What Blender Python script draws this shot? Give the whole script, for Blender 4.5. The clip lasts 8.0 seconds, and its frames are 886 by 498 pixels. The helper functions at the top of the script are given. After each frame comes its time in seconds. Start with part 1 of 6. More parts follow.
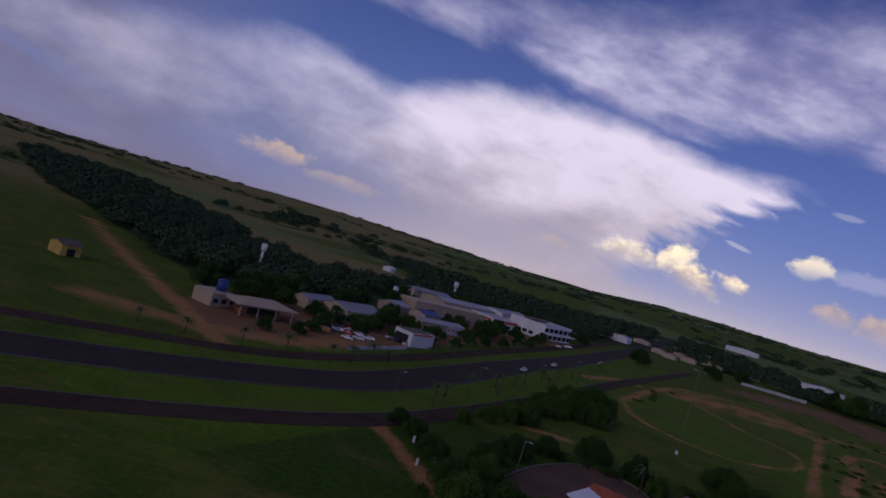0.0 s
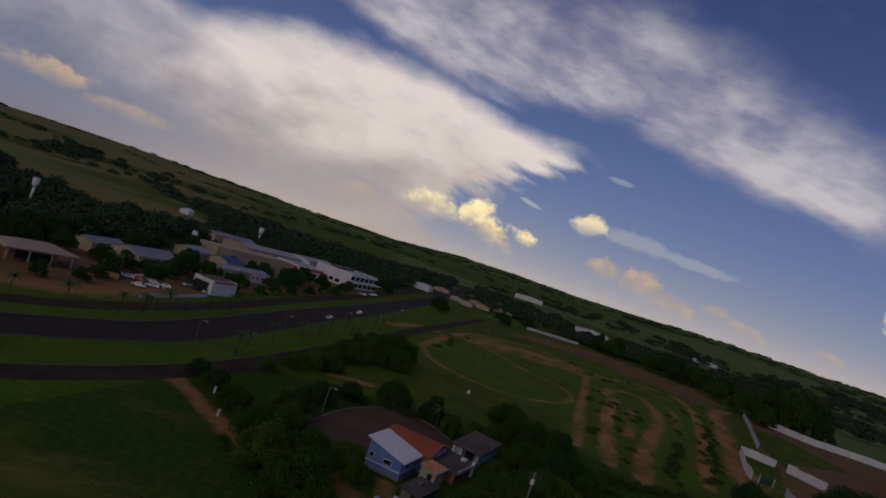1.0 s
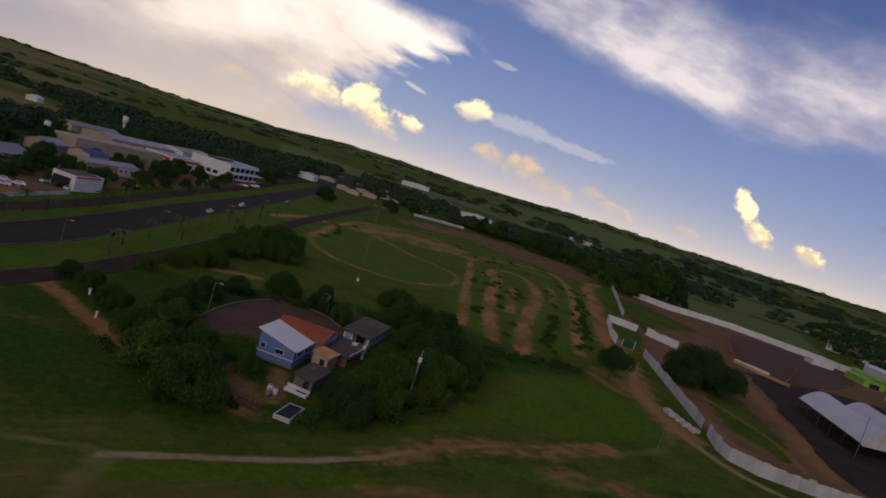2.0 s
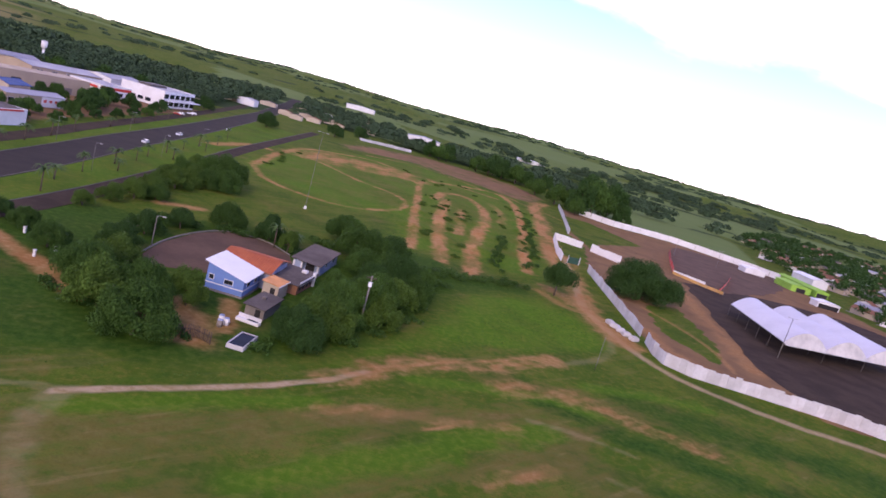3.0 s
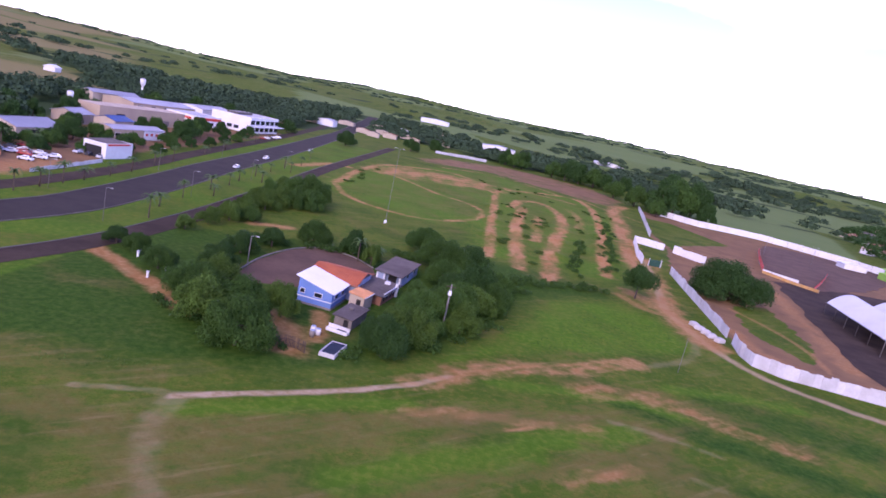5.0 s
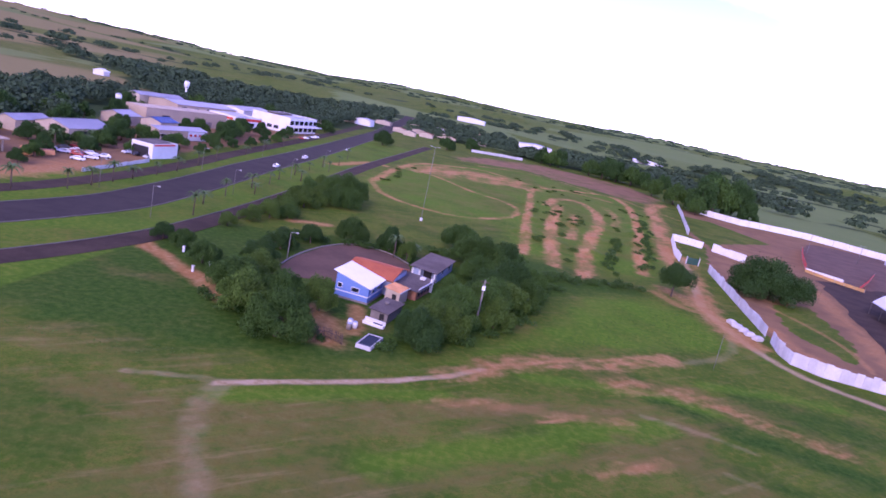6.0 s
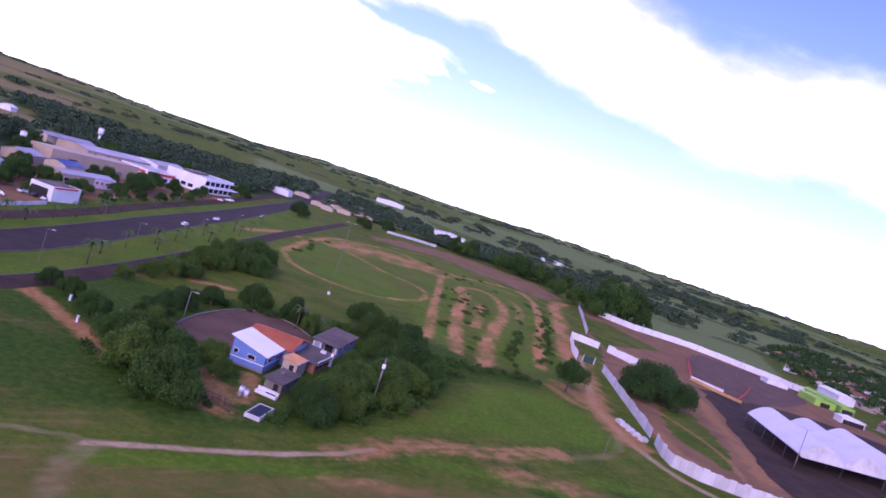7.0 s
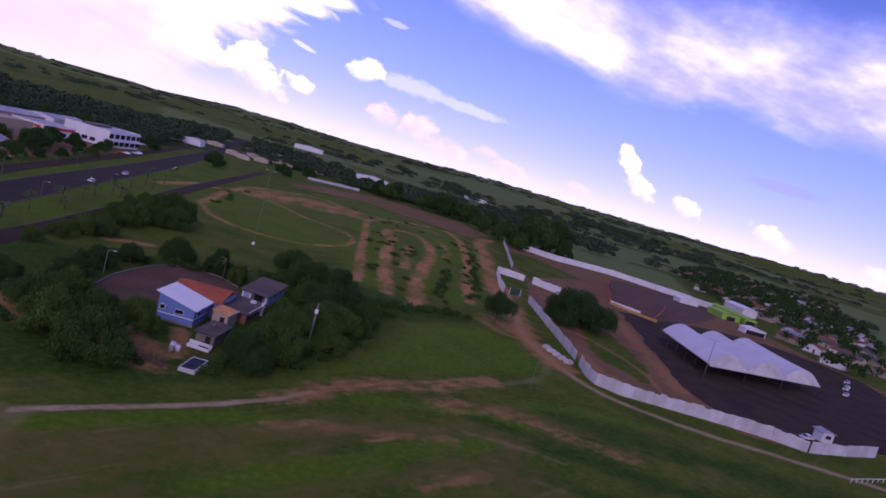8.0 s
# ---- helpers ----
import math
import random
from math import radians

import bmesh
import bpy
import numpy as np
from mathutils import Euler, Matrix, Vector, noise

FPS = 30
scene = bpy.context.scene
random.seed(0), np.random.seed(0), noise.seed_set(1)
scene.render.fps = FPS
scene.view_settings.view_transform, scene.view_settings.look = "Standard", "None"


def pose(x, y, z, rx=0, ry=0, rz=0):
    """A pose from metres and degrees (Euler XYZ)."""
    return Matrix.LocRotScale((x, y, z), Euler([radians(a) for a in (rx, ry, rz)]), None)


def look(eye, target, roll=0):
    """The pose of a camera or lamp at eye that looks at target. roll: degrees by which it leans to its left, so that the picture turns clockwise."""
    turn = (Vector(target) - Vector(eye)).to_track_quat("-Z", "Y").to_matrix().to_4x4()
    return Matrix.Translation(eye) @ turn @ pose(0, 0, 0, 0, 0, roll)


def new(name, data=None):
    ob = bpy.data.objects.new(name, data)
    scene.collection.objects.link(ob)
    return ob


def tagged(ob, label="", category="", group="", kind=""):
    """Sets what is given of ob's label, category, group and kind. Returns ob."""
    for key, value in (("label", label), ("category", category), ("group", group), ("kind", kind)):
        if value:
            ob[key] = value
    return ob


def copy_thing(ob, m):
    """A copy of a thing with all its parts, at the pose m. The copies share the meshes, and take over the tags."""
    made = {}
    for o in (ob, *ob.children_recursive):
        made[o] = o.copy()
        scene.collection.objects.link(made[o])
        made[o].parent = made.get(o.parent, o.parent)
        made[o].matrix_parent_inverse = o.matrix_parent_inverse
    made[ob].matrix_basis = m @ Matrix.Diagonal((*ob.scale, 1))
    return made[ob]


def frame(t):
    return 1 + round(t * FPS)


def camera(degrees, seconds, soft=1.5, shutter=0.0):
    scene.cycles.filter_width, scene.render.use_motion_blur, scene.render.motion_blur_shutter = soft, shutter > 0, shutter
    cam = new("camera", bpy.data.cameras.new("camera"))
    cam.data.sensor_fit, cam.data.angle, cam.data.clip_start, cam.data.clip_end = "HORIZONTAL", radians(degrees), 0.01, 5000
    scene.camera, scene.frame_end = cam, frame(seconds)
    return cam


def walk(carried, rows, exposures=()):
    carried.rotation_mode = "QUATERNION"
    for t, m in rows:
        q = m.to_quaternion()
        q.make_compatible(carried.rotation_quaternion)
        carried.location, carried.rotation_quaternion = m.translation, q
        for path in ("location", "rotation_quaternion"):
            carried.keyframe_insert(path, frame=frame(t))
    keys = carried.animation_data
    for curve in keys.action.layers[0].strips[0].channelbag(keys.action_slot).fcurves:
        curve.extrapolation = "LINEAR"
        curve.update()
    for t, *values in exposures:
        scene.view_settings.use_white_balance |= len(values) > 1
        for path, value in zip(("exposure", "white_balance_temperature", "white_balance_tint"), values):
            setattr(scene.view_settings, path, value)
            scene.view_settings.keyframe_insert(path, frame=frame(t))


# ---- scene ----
cam = camera(68.57, 8.0, soft=1.7)
# seconds, x, y, z, yaw, pitch, roll
PATH = [
    (0.0, -0.52, 5.17, 33.60, 31.06, -0.08, 16.49),
    (0.5, -0.64, 4.48, 33.72, 22.04, 0.15, 17.02),
    (1.0, -0.66, 3.92, 33.91, 13.62, 0.63, 18.45),
    (1.5, -0.55, 3.49, 34.13, 6.18, -1.38, 18.75),
    (2.0, -0.36, 3.18, 34.36, 1.17, -5.77, 17.37),
    (2.2, -0.27, 3.01, 34.45, -1.45, -6.93, 17.56),
    (3.3, 0.25, 1.63, 34.93, -5.30, -11.83, 16.22),
    (3.5, 0.29, 1.33, 35.03, -4.98, -12.12, 16.45),
    (3.8, 0.28, 0.81, 35.19, -3.85, -11.30, 15.90),
    (4.0, 0.27, 0.45, 35.30, -2.03, -11.98, 15.53),
    (4.2, 0.26, 0.07, 35.39, -1.80, -10.95, 15.00),
    (4.5, 0.25, -0.52, 35.50, -0.01, -10.94, 14.01),
    (4.7, 0.29, -0.90, 35.55, 2.11, -11.59, 12.71),
    (5.8, 0.85, -2.98, 35.52, 1.79, -12.06, 12.25),
    (5.9, 0.91, -3.15, 35.50, 2.60, -11.80, 12.10),
    (6.0, 0.98, -3.32, 35.47, 5.25, -12.65, 12.02),
    (6.2, 1.12, -3.62, 35.40, 4.10, -11.10, 13.70),
    (6.5, 1.31, -4.01, 35.29, 3.26, -8.48, 16.59),
    (6.8, 1.46, -4.38, 35.17, 2.00, -7.45, 17.00),
    (7.0, 1.53, -4.62, 35.09, -0.49, -3.54, 18.61),
    (7.2, 1.55, -4.87, 35.03, 0.40, -4.50, 19.10),
    (7.4, 1.56, -5.12, 34.98, -1.30, -5.40, 19.10),
    (7.5, 1.55, -5.25, 34.96, -3.72, -3.79, 19.78),
    (7.8, 1.43, -5.68, 34.92, -5.45, -4.75, 19.30),
    (8.0, 1.29, -6.01, 34.88, -8.32, -6.46, 15.95),
]
# stops, white balance and tint of the small camera's automatic exposure
EXPOSURES = [
    (0.0, -3.0, 5900, 22), (0.5, -3.1, 6500, 14), (1.0, -3.15, 7100, 4), (1.5, -3.05, 7300, 4), (2.0, -2.5, 7600, 5), (2.2, -2.2, 7400, 8),
    (3.3, -0.06, 6700, 22), (4.5, -0.05, 6250, 26), (5.8, -0.02, 5650, 46), (6.5, -0.12, 5600, 52), (7.0, -0.45, 5700, 49), (7.2, -1.3, 5700, 46),
    (7.4, -1.85, 5700, 44), (7.5, -1.72, 5700, 44), (7.8, -2.1, 5500, 44), (8.0, -1.75, 5750, 44),
]
walk(cam, [(t, pose(x, y, z, 90 + p, 0, a) @ pose(0, 0, 0, 0, 0, r)) for t, x, y, z, a, p, r in PATH], EXPOSURES)

# ---- world and sun ----
SUN_AZ, SUN_EL = -168.0, 30.0      # degrees, azimuth from +y towards +x
world = bpy.data.worlds.new("evening_sky")
scene.world = world
world.use_nodes = True


class Nodes:
    """Short calls for building node trees."""

    def __init__(self, tree):
        self.tree = tree
        tree.nodes.clear()

    def add(self, kind, **settings):
        n = self.tree.nodes.new(kind)
        for k, v in settings.items():
            setattr(n, k, v)
        return n

    def put(self, socket, value):
        if isinstance(value, bpy.types.NodeSocket):
            self.tree.links.new(value, socket)
        elif isinstance(value, (tuple, list)) and len(value) == 3 and socket.type == "RGBA":
            socket.default_value = (*value, 1)
        else:
            socket.default_value = value

    def math(self, op, a, b=None, c=None, clamp=False):
        n = self.add("ShaderNodeMath", operation=op, use_clamp=clamp)
        for i, v in enumerate((a, b, c)):
            if v is not None:
                self.put(n.inputs[i], v)
        return n.outputs[0]

    def mix(self, f, a, b, blend="MIX"):
        n = self.add("ShaderNodeMix", data_type="RGBA", blend_type=blend)
        self.put(n.inputs[0], f)
        self.put(n.inputs[6], a)
        self.put(n.inputs[7], b)
        return n.outputs[2]

    def noise(self, vector, scale, detail=4.0, rough=0.55, distort=0.0):
        n = self.add("ShaderNodeTexNoise")
        if vector is not None:
            self.put(n.inputs["Vector"], vector)
        n.inputs["Scale"].default_value = scale
        n.inputs["Detail"].default_value = detail
        n.inputs["Roughness"].default_value = rough
        n.inputs["Distortion"].default_value = distort
        return n.outputs["Fac"]

    def step(self, v, lo, hi):
        n = self.add("ShaderNodeMapRange", interpolation_type="SMOOTHSTEP")
        self.put(n.inputs[0], v)
        n.inputs[1].default_value, n.inputs[2].default_value = lo, hi
        return n.outputs[0]

    def combine(self, x, y, z=0.0):
        n = self.add("ShaderNodeCombineXYZ")
        for i, v in enumerate((x, y, z)):
            self.put(n.inputs[i], v)
        return n.outputs[0]


def build_sky():
    g = Nodes(world.node_tree)
    sky = g.add("ShaderNodeTexSky", sky_type="NISHITA", sun_disc=False, sun_elevation=radians(SUN_EL), sun_rotation=radians(SUN_AZ),
                air_density=1.2, dust_density=1.5, ozone_density=2.0)
    way = g.add("ShaderNodeTexCoord").outputs["Generated"]
    sep = g.add("ShaderNodeSeparateXYZ")
    g.put(sep.inputs[0], way)
    az = g.math("MULTIPLY", g.math("ARCTAN2", sep.outputs[0], sep.outputs[1]), 57.2958)
    el = g.math("MULTIPLY", g.math("ARCSINE", sep.outputs[2]), 57.2958)
    flat = g.combine(az, g.math("MULTIPLY", el, 1.6))
    wob = g.math("SUBTRACT", g.noise(flat, 0.10, 6, 0.62), 0.5)
    tilt = g.math("ADD", el, g.math("MULTIPLY", az, 0.20))
    streak = g.math("SUBTRACT", g.noise(g.combine(g.math("MULTIPLY", az, 0.26), tilt, 7.0), 0.30, 4, 0.5, 0.9), 0.5)
    brush = g.math("SUBTRACT", g.noise(g.combine(g.math("MULTIPLY", az, 0.38), g.math("MULTIPLY", tilt, 1.2), 27.0), 0.7, 3, 0.5, 0.6), 0.5)
    fleck = g.math("SUBTRACT", g.noise(g.combine(az, g.math("MULTIPLY", el, 1.15), 90.0), 0.95, 6, 0.58), 0.5)
    body = g.math("SUBTRACT", g.noise(g.combine(az, g.math("MULTIPLY", el, 1.8), 3.0), 0.12, 5, 0.55), 0.5)

    def height_along(points):
        """Elevation of a cloud's edge, by bearing."""
        n = g.add("ShaderNodeValToRGB")
        g.put(n.inputs[0], g.math("DIVIDE", g.math("ADD", az, 80.0), 160.0))
        r = n.color_ramp
        while len(r.elements) < len(points):
            r.elements.new(0.5)
        for e, (a, h) in zip(r.elements, points):
            e.position = (a + 80.0) / 160.0
            e.color = (h / 40.0, h / 40.0, h / 40.0, 1)
        return g.math("MULTIPLY", n.outputs[0], 40.0)

    def above(v, edge, soft):
        """0 below the edge to 1 above it, over soft degrees."""
        return g.step(g.math("DIVIDE", g.math("SUBTRACT", v, edge), soft), 0.0, 1.0)

    def bank(az0, el0, az1, el1, half, rough, strength, base=1.0):
        """A small cloud between two bearings, its base melting into the haze."""
        dx, dy = az1 - az0, el1 - el0
        n = math.hypot(dx, dy)
        ux, uy = dx / n, dy / n
        a = g.math("SUBTRACT", az, (az0 + az1) / 2)
        b = g.math("SUBTRACT", el, (el0 + el1) / 2)
        along = g.math("ADD", g.math("MULTIPLY", a, ux), g.math("MULTIPLY", b, uy))
        across = g.math("SUBTRACT", g.math("MULTIPLY", b, ux), g.math("MULTIPLY", a, uy))
        p = g.math("POWER", g.math("ABSOLUTE", g.math("DIVIDE", along, n / 2 + half * 0.7)), 2.0)
        q = g.math("POWER", g.math("ABSOLUTE", g.math("DIVIDE", across, half)), 2.0)
        d = g.math("SQRT", g.math("ADD", p, q))
        d = g.math("ADD", d, g.math("MULTIPLY", fleck, rough))
        m = g.math("SUBTRACT", 1.0, g.step(d, 0.55, 1.12))
        if base < 1.0:
            m = g.math("MULTIPLY", m, g.math("ADD", g.math("MULTIPLY", g.step(g.math("DIVIDE", across, half), -1.0, 0.5), 1.0 - base), base))
        return g.math("MULTIPLY", m, strength)

    def join(masks):
        out = masks[0]
        for m in masks[1:]:
            out = g.math("MAXIMUM", out, m)
        return out

    ripple = g.math("ADD", g.math("MULTIPLY", wob, 3.2), g.math("ADD", g.math("MULTIPLY", streak, 2.2), g.math("MULTIPLY", brush, 0.3)))
    # the great pale sheet to the north-west, dissolving downwards
    top = height_along([(-80, 8), (-60, 10.0), (-50, 12.4), (-44, 12.8), (-39, 11.2), (-31, 13.7), (-24, 14.1), (-17, 13.6), (-11, 12.3), (-6.5, 11.4), (-2, 10.9), (1, 9.0), (4, 0)])
    sheet = g.math("SUBTRACT", 1.0, above(g.math("ADD", el, ripple), g.math("SUBTRACT", top, 1.1), 2.8))
    side = g.math("ADD", g.math("MULTIPLY", g.math("SUBTRACT", el, 11.5), 1.5), -4.4)
    side = g.math("MAXIMUM", side, -15.0)
    side = g.math("ADD", side, g.math("MULTIPLY", brush, 9.0))
    sheet = g.math("MULTIPLY", sheet, g.math("SUBTRACT", 1.0, above(az, g.math("SUBTRACT", side, 3.0), 4.5)))
    sheet = g.math("MULTIPLY", sheet, g.math("ADD", 0.35, g.math("MULTIPLY", above(az, -58.0, 34.0), 0.65)))
    sheet = g.math("MULTIPLY", sheet, g.math("ADD", g.math("MULTIPLY", g.step(el, 0.5, 8.0), 0.42), 0.48))
    sheet = g.math("MULTIPLY", sheet, g.math("ADD", 1.15, g.math("MULTIPLY", g.math("ADD", streak, body), 0.9)), clamp=True)
    # the torn band overhead
    low_edge = height_along([(-80, 21), (-50, 20), (-38, 18.6), (-30, 17.6), (-26, 16.7), (-19.5, 15.2), (-13, 14.9), (-7, 15.7), (-2, 15.6), (1, 14.7), (5, 13.6), (12.6, 12.1), (20, 11.1), (28, 10.6), (42, 9.6), (80, 9)])
    top_edge = height_along([(-80, 30), (-40, 20.5), (-26, 21.5), (-15, 23.5), (-5, 25.0), (2, 23.0), (10, 20.0), (17, 18.0), (25, 17.6), (45, 18), (80, 20)])
    band = above(g.math("ADD", el, ripple), g.math("SUBTRACT", low_edge, 0.9), 2.6)
    band = g.math("MULTIPLY", band, g.math("SUBTRACT", 1.0, above(g.math("ADD", el, g.math("MULTIPLY", ripple, 1.4)), g.math("SUBTRACT", top_edge, 3.5), 6.0)))
    band = g.math("MULTIPLY", band, g.math("ADD", 0.74, g.math("MULTIPLY", g.math("ADD", streak, g.math("ADD", body, g.math("MULTIPLY", brush, 0.2))), 1.25)), clamp=True)
    over = g.math("MULTIPLY", above(el, 23.0, 9.0), g.math("ADD", 0.06, g.math("MULTIPLY", g.math("ADD", streak, body), 1.2)), clamp=True)
    west = g.math("MULTIPLY", g.math("SUBTRACT", 1.0, above(az, -62.0, 16.0)), g.math("ADD", 0.42, g.math("MULTIPLY", streak, 1.2)), clamp=True)
    wisp = join([bank(-1.0, 6.5, 5.0, 6.1, 0.75, 1.5, 0.32), bank(3.0, 6.1, 10.6, 5.6, 0.48, 1.3, 0.30), bank(-8.6, 7.1, -6.6, 6.6, 0.20, 0.8, 0.5), bank(-1.8, 10.9, 0.2, 10.7, 0.28, 1.8, 0.3)])
    rough = 1.35
    puff = join([bank(-12.9, 4.2, -11.2, 4.9, 1.35, rough, 1.0, 0.3), bank(-11.8, 3.8, -9.0, 3.0, 1.35, rough, 0.95, 0.15), bank(-17.6, 4.3, -13.0, 4.0, 1.1, rough, 0.7, 0.1),
                 bank(-9.6, 2.8, -8.2, 2.4, 0.6, rough, 0.5, 0.2), bank(-7.9, 4.0, -6.4, 3.5, 0.75, rough, 0.95, 0.2), bank(-2.9, 6.5, -1.3, 6.6, 1.05, rough, 0.75, 0.25),
                 bank(21.1, 5.8, 22.2, 4.4, 0.80, rough, 1.0, 0.6), bank(22.2, 4.0, 23.8, 2.8, 0.95, rough, 0.95, 0.3), bank(26.2, 2.9, 27.6, 2.4, 0.75, rough, 0.9, 0.2),
                 bank(32.6, 2.4, 35.2, 1.6, 0.8, rough, 0.7, 0.1), bank(40.6, 1.6, 41.7, 1.2, 0.6, rough, 0.65, 0.1)])
    low = join([bank(-0.6, 3.3, 1.2, 3.2, 1.0, rough, 0.75, 0.1), bank(2.0, 3.1, 4.6, 2.8, 1.25, rough, 0.8, 0.1), bank(4.6, 2.3, 7.4, 1.8, 1.05, rough, 0.6, 0.1),
                bank(8.8, 2.8, 10.4, 2.6, 0.6, rough, 0.6, 0.1), bank(10.6, 2.1, 13.4, 1.6, 0.6, rough, 0.5, 0.1), bank(17.2, 2.0, 19.0, 1.7, 0.45, rough, 0.5, 0.1),
                bank(-23.0, 3.5, -20.5, 3.2, 0.5, 0.9, 0.4, 0.1), bank(-44.5, 3.0, -38.0, 2.8, 0.7, 0.9, 0.45, 0.1), bank(-49.5, 3.9, -44.5, 3.7, 1.0, rough, 0.8, 0.1)])
    shade = bank(30.4, 6.2, 36.6, 5.9, 0.5, 0.7, 0.4)
    # pale blue towards the horizon, warm haze upon it
    up = g.math("MAXIMUM", el, 0.0)
    far_west = g.math("SUBTRACT", 1.0, above(az, -52.0, 28.0))
    col = g.mix(1.0, sky.outputs[0], (0.130, 0.152, 0.345), "MULTIPLY")
    col = g.mix(g.math("MULTIPLY", g.math("POWER", 2.718, g.math("MULTIPLY", up, -0.095)), 0.88), col, (1.80, 2.55, 4.80))
    col = g.mix(g.math("MULTIPLY", g.math("POWER", 2.718, g.math("MULTIPLY", up, -0.40)), 0.85), col, g.mix(far_west, (4.8, 4.0, 3.5), (1.8, 1.5, 1.8)))
    col = g.mix(over, col, (2.0, 1.75, 2.8))
    col = g.mix(west, col, (1.4, 1.15, 1.55))
    pale = g.step(g.math("ADD", g.math("MULTIPLY", el, 0.075), g.math("MULTIPLY", body, 1.2)), 0.10, 0.95)
    col = g.mix(sheet, col, g.mix(pale, g.mix(far_west, (3.7, 3.1, 3.0), (1.55, 1.3, 1.6)), (6.3, 5.7, 6.0)))
    col = g.mix(band, col, g.mix(g.step(g.math("ADD", body, g.math("MULTIPLY", brush, 0.25)), -0.2, 0.2), (2.5, 2.35, 3.5), (4.7, 4.45, 5.2)))
    col = g.mix(wisp, col, (4.6, 4.5, 4.7))
    col = g.mix(low, col, g.mix(g.step(fleck, -0.15, 0.15), (4.9, 3.6, 2.6), (3.6, 2.9, 2.6)))
    lit = g.math("ADD", g.math("MULTIPLY", fleck, -1.5), g.math("MULTIPLY", g.math("SUBTRACT", el, 3.4), 0.16))
    col = g.mix(puff, col, g.mix(g.step(lit, -0.26, 0.34), (5.0, 3.9, 2.9), (9.4, 7.9, 4.8)))
    col = g.mix(shade, col, (1.5, 1.4, 1.8))
    back = g.add("ShaderNodeBackground")
    g.put(back.inputs[0], col)
    back.inputs[1].default_value = 1.0
    out = g.add("ShaderNodeOutputWorld")
    g.put(out.inputs[0], back.outputs[0])


build_sky()
sun = new("sun", bpy.data.lights.new("sun", "SUN"))
sun.data.energy, sun.data.angle, sun.data.color = 2.6, radians(22), (1.0, 0.82, 0.58)
sa, se = radians(SUN_AZ), radians(SUN_EL)
sun.matrix_world = look((400 * math.sin(sa) * math.cos(se), 400 * math.cos(sa) * math.cos(se), 400 * math.sin(se)), (0, 0, 0))


# ---- materials ----
def material(name, colour, second=None, rough=0.8, metal=0.0, scale=1.0, bump=0.0, island=0.0, thing=0.0, stains=0.25, through_light=0.0, spec=0.3):
    """A surface with grain and stains at two scales; island and thing vary the lightness piece by piece."""
    m = bpy.data.materials.new(name)
    m.use_nodes = True
    g = Nodes(m.node_tree)
    where = g.add("ShaderNodeNewGeometry")
    pos = where.outputs["Position"]
    second = second or tuple(c * 0.72 for c in colour)
    coarse = g.noise(pos, 0.35 * scale, 5, 0.6)
    fine = g.noise(pos, 3.1 * scale, 4, 0.6)
    col = g.mix(g.step(coarse, 0.35, 0.68), colour, second)
    col = g.mix(g.math("MULTIPLY", fine, stains), col, tuple(c * 0.45 for c in second))
    if island:
        r = where.outputs["Random Per Island"]
        col = g.mix(g.math("MULTIPLY", r, island), col, tuple(c * 0.35 for c in second))
        r2 = g.math("FRACT", g.math("MULTIPLY", r, 17.3))
        col = g.mix(g.math("MULTIPLY", r2, island * 0.6), col, tuple(min(1, c * 1.9) for c in colour))
    if thing:
        r = g.add("ShaderNodeObjectInfo").outputs["Random"]
        col = g.mix(g.math("MULTIPLY", r, thing), col, tuple(c * 0.45 for c in second))
    bsdf = g.add("ShaderNodeBsdfPrincipled")
    g.put(bsdf.inputs["Base Color"], col)
    bsdf.inputs["Roughness"].default_value = rough
    bsdf.inputs["Metallic"].default_value = metal
    bsdf.inputs["Specular IOR Level"].default_value = spec
    if bump:
        b = g.add("ShaderNodeBump")
        b.inputs["Strength"].default_value = bump
        b.inputs["Distance"].default_value = 0.05
        g.put(b.inputs["Height"], fine)
        g.put(bsdf.inputs["Normal"], b.outputs[0])
    last = bsdf.outputs[0]
    if through_light:
        t = g.add("ShaderNodeBsdfTranslucent")
        g.put(t.inputs[0], col)
        mixer = g.add("ShaderNodeMixShader")
        mixer.inputs[0].default_value = through_light
        g.put(mixer.inputs[1], last)
        g.put(mixer.inputs[2], t.outputs[0])
        last = mixer.outputs[0]
    out = g.add("ShaderNodeOutputMaterial")
    g.put(out.inputs[0], last)
    return m


